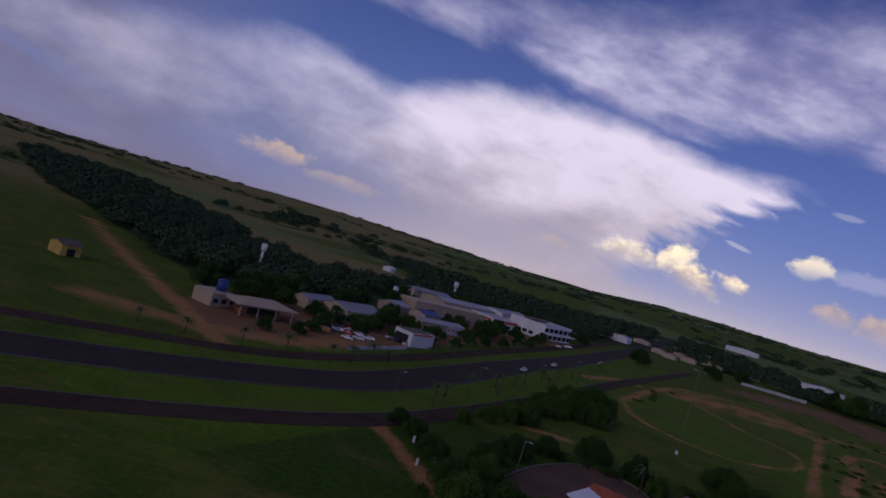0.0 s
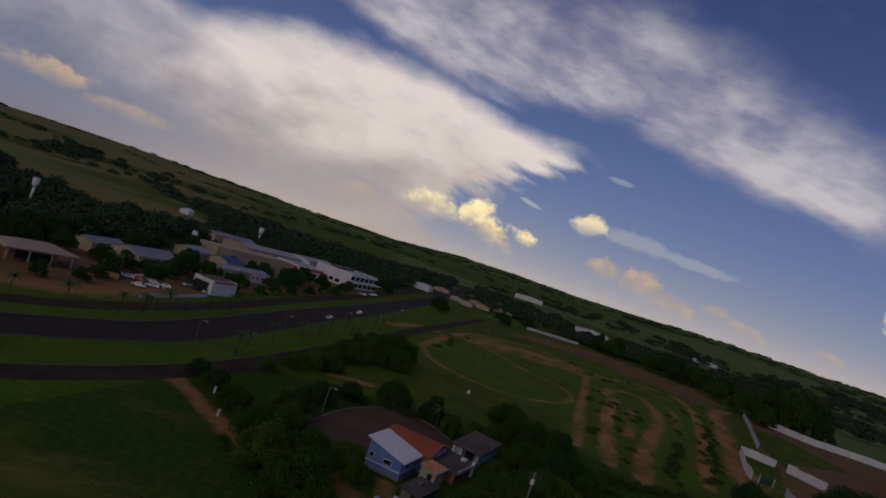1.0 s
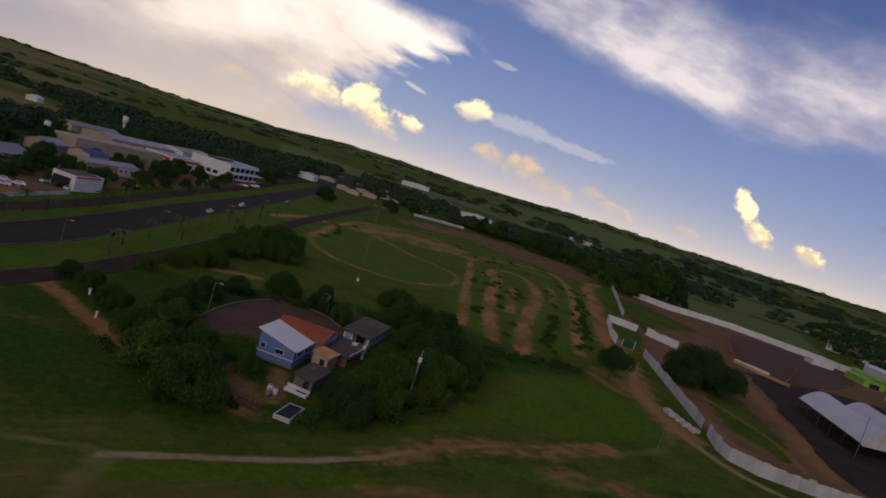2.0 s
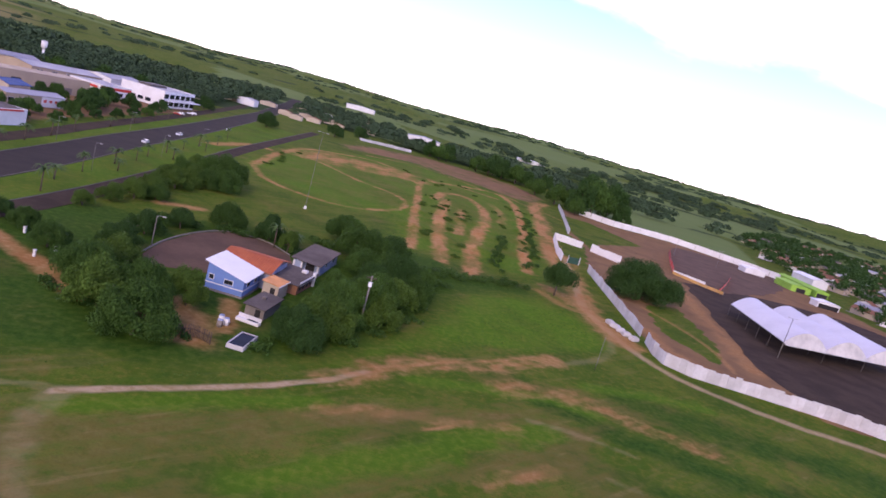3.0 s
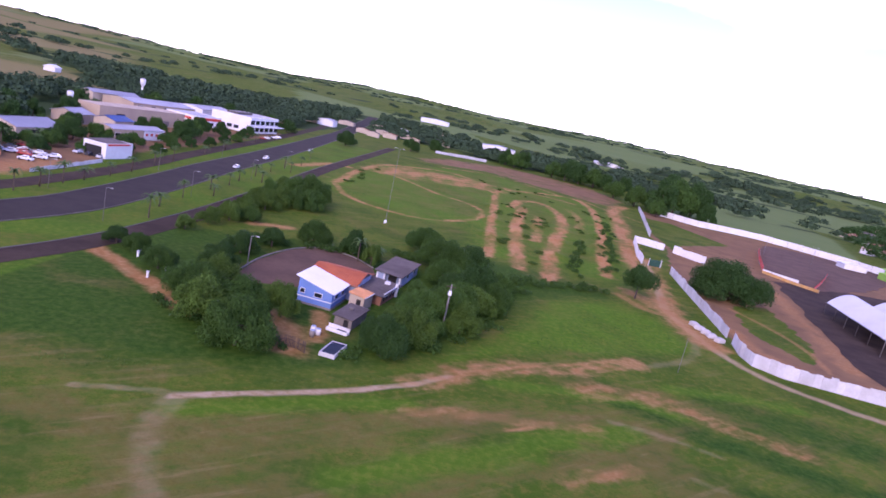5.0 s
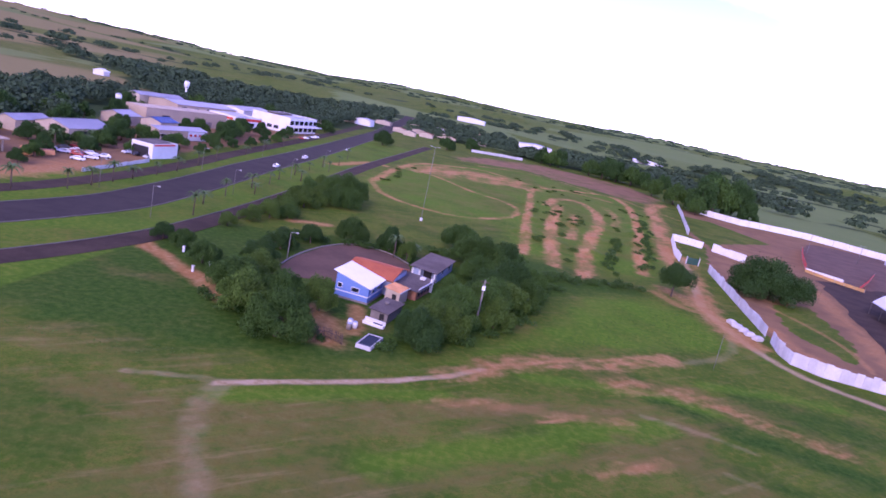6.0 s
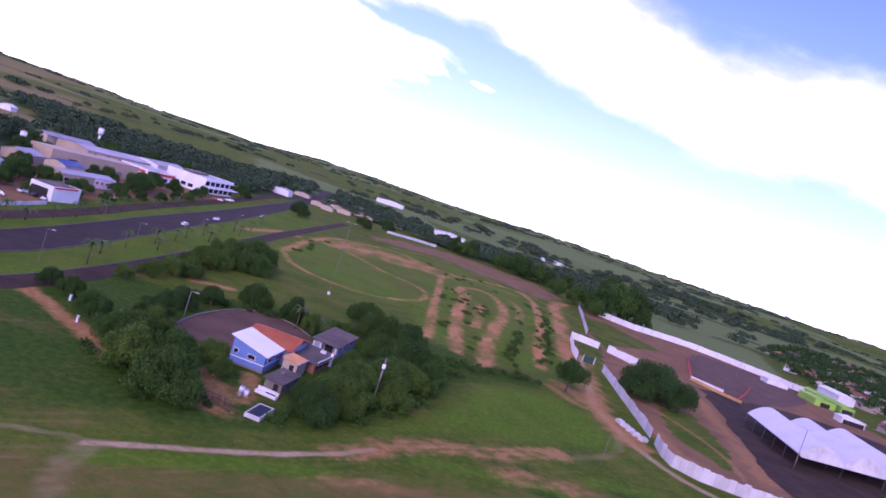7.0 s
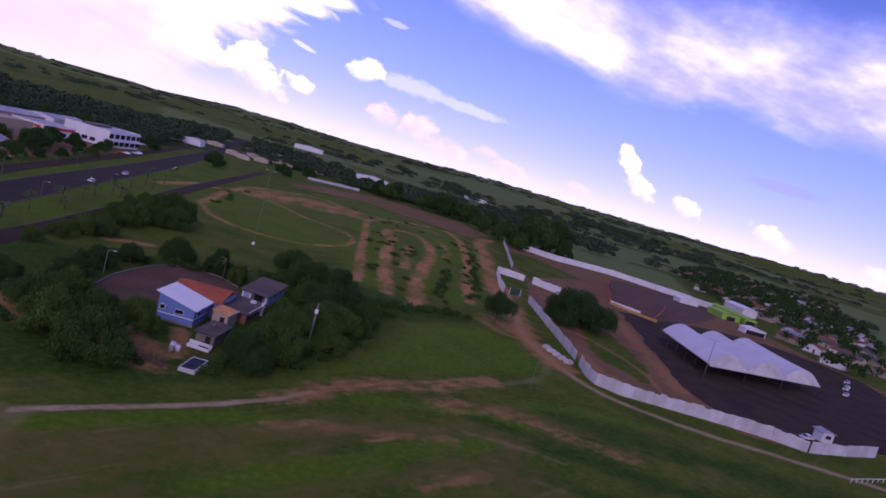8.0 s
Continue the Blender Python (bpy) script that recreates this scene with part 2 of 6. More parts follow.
def ground_material():
    m = bpy.data.materials.new("grass_and_earth")
    m.use_nodes = True
    g = Nodes(m.node_tree)
    pos = g.add("ShaderNodeNewGeometry").outputs["Position"]

    def layer(name):
        return g.add("ShaderNodeAttribute", attribute_name=name).outputs["Fac"]

    n_big = g.noise(pos, 0.018, 4, 0.6)
    n_mid = g.noise(pos, 0.11, 5, 0.62)
    n_fine = g.noise(pos, 0.9, 5, 0.65)
    n_grit = g.noise(pos, 4.5, 3, 0.6)
    grass = g.mix(g.step(n_mid, 0.36, 0.66), (0.055, 0.104, 0.011), (0.098, 0.134, 0.018))
    grass = g.mix(g.step(n_fine, 0.42, 0.75), grass, (0.140, 0.138, 0.024))
    n_clump = g.noise(pos, 0.38, 5, 0.7)
    sep = g.add("ShaderNodeSeparateXYZ")
    g.put(sep.inputs[0], pos)
    px, py = sep.outputs[0], sep.outputs[1]
    along = g.math("ADD", g.math("MULTIPLY", px, 0.76), g.math("MULTIPLY", py, 0.65))
    across = g.math("SUBTRACT", g.math("MULTIPLY", py, 0.76), g.math("MULTIPLY", px, 0.65))
    n_streak = g.noise(g.combine(g.math("MULTIPLY", along, 0.13), across, 3.0), 0.55, 5, 0.62)
    grass = g.mix(g.math("MULTIPLY", g.step(n_clump, 0.50, 0.66), 0.55), grass, (0.044, 0.098, 0.012))
    grass = g.mix(g.math("MULTIPLY", g.step(n_clump, 0.36, 0.24), 0.5), grass, (0.165, 0.140, 0.046))
    grass = g.mix(g.math("MULTIPLY", g.step(n_grit, 0.45, 0.7), 0.5), grass, (0.036, 0.066, 0.007))
    dry = g.mix(g.step(n_fine, 0.35, 0.65), (0.195, 0.132, 0.050), (0.116, 0.100, 0.024))
    dry = g.mix(g.math("MULTIPLY", g.step(n_clump, 0.50, 0.66), 0.5), dry, (0.085, 0.104, 0.018))
    dry = g.mix(g.math("MULTIPLY", g.step(n_streak, 0.50, 0.64), 0.6), dry, (0.092, 0.120, 0.020))
    dry = g.mix(g.math("MULTIPLY", g.step(n_streak, 0.44, 0.30), 0.55), dry, (0.300, 0.200, 0.088))
    grass = g.mix(g.math("MULTIPLY", g.step(n_streak, 0.48, 0.32), 0.40), grass, (0.150, 0.138, 0.040))
    grass = g.mix(g.math("MULTIPLY", g.step(n_streak, 0.54, 0.68), 0.40), grass, (0.050, 0.112, 0.013))
    lush = g.mix(g.step(n_fine, 0.35, 0.7), (0.020, 0.056, 0.008), (0.044, 0.098, 0.013))
    lush = g.mix(g.math("MULTIPLY", g.step(n_grit, 0.45, 0.7), 0.4), lush, (0.066, 0.120, 0.018))
    fresh = g.mix(g.step(n_fine, 0.38, 0.72), (0.066, 0.152, 0.010), (0.116, 0.198, 0.017))
    earth = g.mix(g.step(n_mid, 0.35, 0.7), (0.40, 0.210, 0.082), (0.32, 0.146, 0.050))
    earth = g.mix(g.math("MULTIPLY", g.step(n_fine, 0.4, 0.75), 0.7), earth, (0.42, 0.270, 0.125))
    brown = g.mix(g.step(n_mid, 0.3, 0.7), g.mix(n_fine, (0.200, 0.122, 0.062), (0.140, 0.086, 0.048)), (0.235, 0.138, 0.066))
    tan = g.mix(g.step(n_fine, 0.38, 0.7), (0.42, 0.312, 0.180), (0.28, 0.205, 0.090))
    col = g.mix(layer("lush"), grass, lush)
    col = g.mix(g.math("MULTIPLY", layer("fresh"), 0.92), col, fresh)

    def ragged(name, lo, hi, amount):
        v = g.math("ADD", layer(name), g.math("MULTIPLY", g.math("SUBTRACT", n_fine, 0.5), amount))
        v = g.math("ADD", v, g.math("MULTIPLY", g.math("SUBTRACT", n_mid, 0.5), amount))
        return g.step(v, lo, hi)

    col = g.mix(g.math("MULTIPLY", ragged("dry", 0.15, 1.15, 1.0), 0.85), col, dry)
    col = g.mix(ragged("field", 0.3, 0.7, 0.2), col, g.mix(n_big, (0.102, 0.160, 0.046), (0.142, 0.184, 0.058)))
    col = g.mix(ragged("straw", 0.2, 0.8, 0.35), col, g.mix(n_mid, (0.215, 0.180, 0.070), (0.165, 0.150, 0.052)))
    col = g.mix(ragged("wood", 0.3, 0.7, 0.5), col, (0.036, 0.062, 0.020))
    col = g.mix(ragged("brown", 0.35, 0.65, 0.5), col, brown)
    col = g.mix(ragged("tan", 0.15, 1.10, 0.40), col, tan)
    col = g.mix(ragged("earth", 0.02, 1.15, 0.62), col, earth)
    bsdf = g.add("ShaderNodeBsdfPrincipled")
    g.put(bsdf.inputs["Base Color"], col)
    bsdf.inputs["Roughness"].default_value = 0.95
    bsdf.inputs["Specular IOR Level"].default_value = 0.02
    b = g.add("ShaderNodeBump")
    b.inputs["Strength"].default_value = 0.6
    b.inputs["Distance"].default_value = 0.25
    g.put(b.inputs["Height"], n_fine)
    g.put(bsdf.inputs["Normal"], b.outputs[0])
    out = g.add("ShaderNodeOutputMaterial")
    g.put(out.inputs[0], bsdf.outputs[0])
    return m


M_GROUND = ground_material()
M_ASPHALT = material("asphalt", (0.052, 0.043, 0.036), (0.038, 0.032, 0.028), 0.97, scale=0.5, bump=0.2, spec=0.08)
M_OLD_ASPHALT = material("worn_asphalt", (0.078, 0.055, 0.038), (0.048, 0.035, 0.026), 0.97, scale=0.4, bump=0.3, stains=0.5, spec=0.05)
M_YARD = material("brown_paving", (0.165, 0.106, 0.070), (0.118, 0.078, 0.054), 0.92, scale=0.4, bump=0.2, stains=0.5, spec=0.05)
M_LINE = material("road_paint", (0.70, 0.68, 0.62), rough=0.7)
M_KERB_ROAD = material("grey_road_kerb", (0.150, 0.130, 0.105), rough=0.9, stains=0.6)
M_KERB = material("pale_concrete", (0.27, 0.235, 0.20), rough=0.9, stains=0.5)
M_BLUE = material("blue_paint", (0.150, 0.250, 0.520), (0.130, 0.215, 0.450), 0.75, scale=0.6)
M_LIGHTBLUE = material("pale_blue_paint", (0.36, 0.42, 0.55), rough=0.8)
M_WHITE = material("white_paint", (0.78, 0.77, 0.75), (0.68, 0.66, 0.63), 0.75, scale=0.5)
M_ROOFWHITE = material("white_metal_roof", (0.80, 0.80, 0.80), (0.72, 0.72, 0.73), 0.5, scale=0.3, stains=0.15)
M_PANEL = material("whitewashed_concrete", (0.72, 0.70, 0.69), (0.58, 0.55, 0.52), 0.85, scale=0.8, thing=0.35, stains=0.45, bump=0.2)
M_TILE = material("red_clay_tile", (0.56, 0.160, 0.060), (0.42, 0.110, 0.045), 0.85, scale=0.7, stains=0.5, thing=0.3)
M_FIBRE = material("grey_fibre_cement", (0.185, 0.158, 0.140), (0.105, 0.088, 0.078), 0.9, scale=0.5, stains=0.6, thing=0.3)
M_LIGHTROOF = material("pale_metal_roof", (0.38, 0.37, 0.41), (0.28, 0.28, 0.31), 0.5, scale=0.2, stains=0.3, thing=0.25)
M_ORANGE = material("orange_render", (0.75, 0.36, 0.15), rough=0.85)
M_CREAM = material("cream_render", (0.55, 0.46, 0.34), (0.46, 0.37, 0.27), 0.85, scale=0.4, thing=0.3)
M_TAN = material("tan_render", (0.46, 0.36, 0.25), (0.40, 0.31, 0.22), 0.85, scale=0.3)
M_GLASS = material("dark_window_glass", (0.020, 0.024, 0.030), rough=0.08, spec=0.6, stains=0.05)
# flat panels on closed walls: shade inside doorways and openings, put into the colour
M_DARK = material("shadowed_opening", (0.030, 0.028, 0.028), rough=0.9)
M_CANVAS = material("white_tent_canvas", (0.72, 0.71, 0.74), (0.64, 0.63, 0.66), 0.6, scale=0.25, stains=0.2, through_light=0.08)
M_CANVAS_CREAM = material("cream_tent_valance", (0.66, 0.63, 0.56), rough=0.7, through_light=0.06)
M_STEEL = material("galvanised_steel", (0.38, 0.38, 0.38), rough=0.45, metal=0.6)
M_RED = material("red_netting", (0.62, 0.060, 0.040), (0.50, 0.05, 0.04), 0.8)
M_YELLOW = material("yellow_netting", (0.62, 0.360, 0.120), rough=0.8)
M_LIME = material("lime_green_paint", (0.30, 0.54, 0.07), (0.24, 0.44, 0.06), 0.7)
M_GREENGATE = material("dark_green_gate", (0.030, 0.090, 0.060), rough=0.6)
M_WATER = material("dark_pool_water", (0.016, 0.026, 0.046), rough=0.5, spec=0.04, stains=0.1)
M_TOWN_TILE = material("weathered_roof_tile", (0.360, 0.165, 0.090), (0.220, 0.105, 0.064), 0.9, scale=0.5, stains=0.6, thing=0.5)
M_BARK = material("bark", (0.120, 0.085, 0.060), (0.075, 0.055, 0.042), 0.95, scale=2.0, bump=0.4)
M_LEAF = material("broad_leaves", (0.066, 0.134, 0.024), (0.040, 0.092, 0.018), 0.65, scale=0.4, island=0.5, thing=0.35, through_light=0.2, spec=0.1)
M_LEAF_DARK = material("dark_leaves", (0.040, 0.088, 0.020), (0.026, 0.064, 0.015), 0.65, scale=0.4, island=0.5, through_light=0.15, spec=0.08)
M_LEAF_LIGHT = material("young_leaves", (0.090, 0.160, 0.026), (0.058, 0.114, 0.020), 0.65, scale=0.4, island=0.5, thing=0.3, through_light=0.25, spec=0.1)
M_PALM = material("palm_fronds", (0.085, 0.150, 0.036), (0.060, 0.110, 0.028), 0.6, island=0.4, through_light=0.2)
# bluer than the near leaves: the haze of distance is mixed into this colour
M_FAR = material("haze_tinted_woods", (0.050, 0.084, 0.040), (0.040, 0.070, 0.036), 0.9, scale=0.02, island=0.3, spec=0.05)
M_POLE = material("weathered_concrete_pole", (0.24, 0.22, 0.19), rough=0.9)
M_CARWHITE = material("white_car_paint", (0.75, 0.75, 0.76), rough=0.25, spec=0.5, stains=0.05)
M_CARDARK = material("dark_car_paint", (0.060, 0.062, 0.070), rough=0.25, spec=0.5, stains=0.05)
M_CARRED = material("red_car_paint", (0.35, 0.040, 0.035), rough=0.25, spec=0.5, stains=0.05)
M_RUBBER = material("black_rubber", (0.020, 0.020, 0.020), rough=0.9)
M_YELLOWHUT = material("yellow_render", (0.62, 0.44, 0.10), rough=0.85)
M_TANKBLUE = material("blue_plastic_tank", (0.030, 0.080, 0.26), rough=0.5)
M_BRICK = material("bare_brickwork", (0.36, 0.170, 0.100), (0.28, 0.130, 0.080), 0.9, scale=1.2, stains=0.5)


# ---- mesh helpers ----
def mesh_of(name, verts, faces, mat, smooth=False):
    me = bpy.data.meshes.new(name)
    me.from_pydata([tuple(v) for v in verts], [], faces)
    me.materials.append(mat)
    if smooth:
        me.shade_smooth()
    me.update()
    return me


def part(name, me, parent=None, label="", at=None):
    ob = new(name, me)
    if parent is not None:
        ob.parent = parent
    if at is not None:
        ob.matrix_basis = at
    if label:
        ob["label"] = label
    return ob


def thing(name, label, category, at=None, group="", kind=""):
    ob = new(name)
    ob.empty_display_size = 0.5
    if at is not None:
        ob.matrix_basis = at
    return tagged(ob, label, category, group, kind)


def box_mesh(name, size, mat, bevel=0.0, centre=(0, 0, 0)):
    bm = bmesh.new()
    bmesh.ops.create_cube(bm, size=1.0)
    bmesh.ops.scale(bm, vec=size, verts=bm.verts)
    if bevel:
        bmesh.ops.bevel(bm, geom=bm.edges[:], offset=bevel, segments=1, affect="EDGES")
    bmesh.ops.translate(bm, vec=centre, verts=bm.verts)
    me = bpy.data.meshes.new(name)
    bm.to_mesh(me)
    bm.free()
    me.materials.append(mat)
    return me


def rod_mesh(name, points, radii, mat, sides=7):
    """A tube along a row of points."""
    verts, faces = [], []
    pts = [Vector(p) for p in points]
    for i, p in enumerate(pts):
        d = (pts[min(i + 1, len(pts) - 1)] - pts[max(i - 1, 0)]).normalized()
        a = d.cross(Vector((0.31, 0.87, 0.4))).normalized()
        b = d.cross(a)
        for k in range(sides):
            c = 2 * math.pi * k / sides
            verts.append(p + radii[i] * (math.cos(c) * a + math.sin(c) * b))
    for i in range(len(pts) - 1):
        for k in range(sides):
            j = (k + 1) % sides
            faces.append((i * sides + k, i * sides + j, (i + 1) * sides + j, (i + 1) * sides + k))
    faces.append(tuple(range(sides))[::-1])
    faces.append(tuple((len(pts) - 1) * sides + k for k in range(sides)))
    return mesh_of(name, verts, faces, mat, True)


def resample(points, step):
    """Evenly spaced points on a smooth curve through the given ones."""
    p = np.array(points, float)
    ext = np.vstack([2 * p[0] - p[1], p, 2 * p[-1] - p[-2]])
    out = []
    for i in range(1, len(ext) - 2):
        a, b, c, d = ext[i - 1:i + 3]
        n = max(2, int(np.linalg.norm(c - b) / step))
        for t in np.linspace(0, 1, n, endpoint=False):
            out.append(0.5 * (2 * b + (c - a) * t + (2 * a - 5 * b + 4 * c - d) * t * t + (3 * b - a - 3 * c + d) * t ** 3))
    out.append(p[-1])
    return np.array(out)


def near_line(x, y, line):
    """Distance of many points from a polyline."""
    best = np.full(x.shape, 1e9)
    for a, b in zip(line[:-1], line[1:]):
        d = b - a
        L = max(float(d @ d), 1e-9)
        t = np.clip(((x - a[0]) * d[0] + (y - a[1]) * d[1]) / L, 0, 1)
        best = np.minimum(best, np.hypot(x - a[0] - t * d[0], y - a[1] - t * d[1]))
    return best


def inside(x, y, poly):
    """Signed distance, positive inside a polygon."""
    p = np.array(poly, float)
    q = np.roll(p, -1, axis=0)
    hit = np.zeros(x.shape, bool)
    for a, b in zip(p, q):
        if abs(a[1] - b[1]) < 1e-9:
            continue
        hit ^= ((a[1] > y) != (b[1] > y)) & (x < (b[0] - a[0]) * (y - a[1]) / (b[1] - a[1]) + a[0])
    d = near_line(x, y, np.vstack([p, p[:1]]))
    return np.where(hit, d, -d)


def smooth(v, lo, hi):
    t = np.clip((v - lo) / (hi - lo), 0, 1)
    return t * t * (3 - 2 * t)


def waves(x, y, size, seed):
    """Cheap rolling noise, about -1 to 1."""
    r = np.random.RandomState(seed)
    out = np.zeros_like(x)
    for k in range(7):
        a, ph, f = r.uniform(0, 6.28), r.uniform(0, 6.28), r.uniform(0.6, 1.8)
        out = out + np.sin((x * math.cos(a) + y * math.sin(a)) * f * 6.28 / size + ph)
    return out / 3.2


# ---- the lie of the land ----
AVENUE = resample([(-170, -60), (-128, 20), (-98, 76), (-84, 118), (-83, 146), (-85.5, 180), (-88.7, 213), (-92.5, 270), (-97, 325), (-104, 400), (-116, 520), (-140, 700), (-165, 900)], 6)
SIDE_ROAD = resample([(-140, -30), (-100, 25), (-81, 57), (-66, 97), (-62, 135), (-63, 200), (-66, 272), (-67, 360), (-68, 470)], 6)
FRONT_ROAD = resample([(-150, 25), (-117, 82), (-102, 114), (-99, 150), (-101, 190), (-105, 225), (-110, 280), (-115, 335), (-124, 420), (-136, 520), (-155, 640)], 6)
FARM_ROAD = resample([(-108, 105.5), (-124.6, 112.5), (-154.8, 124), (-196.4, 140), (-240, 158), (-300, 184)], 8)
# bare earth lines: points, half width, strength
FIELD_PATHS = [
    ([(-2.3, 78.6), (2.1, 84.1), (6.4, 88.8), (14.5, 95.0), (21.0, 98.0), (29.5, 105.5), (34, 109)], 2.7, 0.78),
    ([(63, 226), (58.5, 205), (54, 172), (51.5, 158), (52.5, 143), (55, 132)], 4.3, 0.86),
    ([(41, 160), (45, 152), (50, 150)], 2.2, 0.6),
    ([(-66, 106), (-56, 99.4), (-48.1, 93.9), (-41.6, 89.1), (-36.5, 84.6)], 1.9, 0.85),
    ([(-50, 147), (-43, 150)], 2.4, 0.9),
    ([(-77, 265), (-69, 300), (-62, 300)], 3.0, 0.9),
    ([(16.7, 63.7), (19.9, 66.2), (24.7, 68.9)], 1.8, 0.58),
    ([(10.1, 71.8), (14.1, 74.6)], 0.4, 0.8),
    ([(22, 90.5), (28.1, 93.2), (37.4, 92.6), (43.6, 88.6)], 3.0, 0.62),
    ([(46, 88.0), (53.7, 85.2)], 2.2, 0.58),
    ([(-4, 69), (3.7, 73.6), (13.8, 75.4), (22, 78)], 1.5, 0.5),
]
YARD_PATHS = [
    ([(74, 176), (80, 160), (82, 146), (80, 132)], 1.0, 0.6),
    ([(104, 218), (97, 185), (92, 158), (88, 138)], 3.2, 0.58),
    ([(66, 150), (66, 137), (72, 128)], 2.4, 0.6),
    ([(-27, 91), (-22, 87), (-20.5, 80.5)], 3.0, 0.72),
    ([(-20, 97), (-18.5, 91), (-18, 86)], 1.6, 0.72),
    ([(-145, 95), (-125, 108), (-112, 128), (-112, 160)], 6.0, 0.75),
]
TRACK_LOOP = [
    ([(-53.9, 241.8), (-56, 295), (-53.5, 343), (-39.3, 369), (-20.6, 386), (-3.7, 370), (8, 330)], 2.2, 0.85),
    ([(-53.9, 241.8), (-44, 218), (-32, 208.4), (-21, 205.5), (-11.8, 209), (-2.5, 222.4), (2.5, 238), (2.8, 256), (-4, 269), (-16.3, 277), (-30, 294), (-42, 309)], 1.5, 0.85),
    ([(-44, 318), (-34, 346), (-18, 354), (-6, 362)], 15, 0.86),
    ([(-18, 330), (-6, 340), (5, 345)], 11, 0.72),
    ([(9.5, 345), (8.5, 322), (7.4, 252), (6.8, 202), (6.6, 172)], 1.9, 0.9),
    ([(60, 400), (88, 348)], 2.0, 0.6),
    ([(-26, 410), (2, 436), (28, 425), (48.4, 396)], 1.6, 0.7),
]
TRACK_LANES = [
    ([(21, 297), (17.4, 250), (15.5, 226), (14.9, 190), (14.9, 166)], 2.5, 1.05),
    ([(16, 288), (19, 312), (22.9, 325), (28.5, 331), (34.1, 327), (38.2, 306), (38.7, 290)], 2.6, 0.95),
    ([(38.7, 290), (35.5, 256), (29.6, 223), (25.8, 195), (22.5, 160)], 2.6, 1.08),
    ([(27, 276), (26, 263.5), (22.3, 213)], 2.3, 0.78),
    ([(15.5, 360), (36, 384), (50, 396), (59.3, 392), (62, 360), (59.5, 322)], 2.6, 0.92),
    ([(59.5, 322), (52.5, 262), (44.7, 215), (41, 180)], 2.2, 0.98),
    ([(13.9, 366), (34, 372), (52.7, 366)], 2.4, 0.7),
    ([(92, 420), (79.4, 385), (69.4, 310), (62.9, 266), (54.5, 202)], 4.6, 0.92),
    ([(46, 330), (48, 300), (44, 268)], 2.4, 0.62),
    ([(44.5, 168), (47.5, 160), (51, 152)], 3.4, 0.7),
]
# worn pale tracks in the grass
WORN = [
    ([(-26.6, 61.4), (-24.3, 63.0), (-19.4, 66.1), (-14.4, 69.1), (-9.2, 72.8), (-5.9, 75.6), (-2.3, 78.6), (2.1, 84.1)], 0.75, 1.15),
    ([(-36.3, 58.8), (-32, 60.4), (-26.9, 61.9)], 0.8, 0.55),
    ([(-26.2, 61.5), (-26.2, 57.1), (-25.2, 53.5), (-23.2, 49.6), (-19, 42)], 1.9, 0.46),
    ([(62, 226), (59, 205), (54, 172), (51.5, 158), (53, 139), (57.5, 122), (64.5, 114.5), (78, 108), (92, 105), (112, 100)], 1.5, 0.85),
    ([(33, 106.8), (42, 114), (49, 124), (53, 139)], 1.4, 0.42),
    ([(24.7, 81.5), (31.9, 80.8), (38.6, 78.4)], 1.0, 0.45),
    ([(32.9, 70.6), (36, 69.5)], 1.0, 0.45),
]
DRY = [
    ([(-25, 55), (-18.6, 57.4), (-12.2, 61.6), (-5, 67.2), (1.1, 71.9)], 3.4, 0.85),
    ([(-2.2, 68.7), (3.7, 72.5), (10.2, 75.2), (17.3, 78.2), (24.7, 81.5), (32, 80.8)], 2.4, 1.0),
    ([(-4, 50), (0, 54), (7.5, 59.6), (15.1, 65.2), (24, 70)], 3.0, 0.85),
    ([(-36, 53), (-32, 52), (-26, 51), (-22, 44)], 5.0, 0.9),
    ([(-3, 81.5), (4, 89), (12, 97)], 1.6, 0.7),
    ([(18, 92), (31, 95), (44, 94), (54, 88)], 2.6, 0.7),
]
FRESH = [
    ([(-25, 58.8), (-21, 61.2), (-16, 64.8), (-9.5, 68.7), (-2.7, 72.2)], 1.8, 0.62),
    ([(-6, 53), (1.9, 60.2), (7.3, 64.3), (16.8, 72.6), (26.8, 79.5)], 2.6, 0.6),
    ([(8, 85), (18, 88), (28, 90.5), (36, 89)], 1.6, 0.6),
    ([(38, 100), (50, 103), (60, 104)], 2.0, 0.6),
    ([(-50, 246), (-44, 300), (-30, 270), (-14, 240), (-10, 222)], 9.0, 0.7),
]
WEEDY = [
    ([(29, 88), (35.3, 85.6), (40.2, 83.4), (50.9, 78.6), (58, 77.6), (80, 76)], 3.2, 1.0),
    ([(44, 98), (56, 95), (70, 92), (90, 88)], 5.0, 0.9),
    ([(29.2, 75.5), (36, 71.5), (44, 69.7)], 1.8, 0.8),
    ([(40, 62), (56, 66), (80, 66)], 7.0, 0.85),
]


def drawn(lines, step=4):
    return [(resample(p, step), w, s) for p, w, s in lines]


PATHS = drawn(FIELD_PATHS) + drawn(YARD_PATHS) + drawn(TRACK_LOOP) + drawn(TRACK_LANES)
WORN, DRY, FRESH, WEEDY = drawn(WORN), drawn(DRY), drawn(FRESH), drawn(WEEDY)
MOUNDS = [(15.5, 200, 1.2), (16.5, 225, 1.2), (17.5, 250, 1.0), (7, 205, 1.0), (7, 240, 1.2), (7, 275, 1.0), (27, 195, 1.2), (31, 222, 1.2), (35, 250, 1.0),
          (24, 245, 1.0), (43, 205, 1.2), (47, 232, 1.2), (51, 258, 1.0), (56, 292, 1.0)]


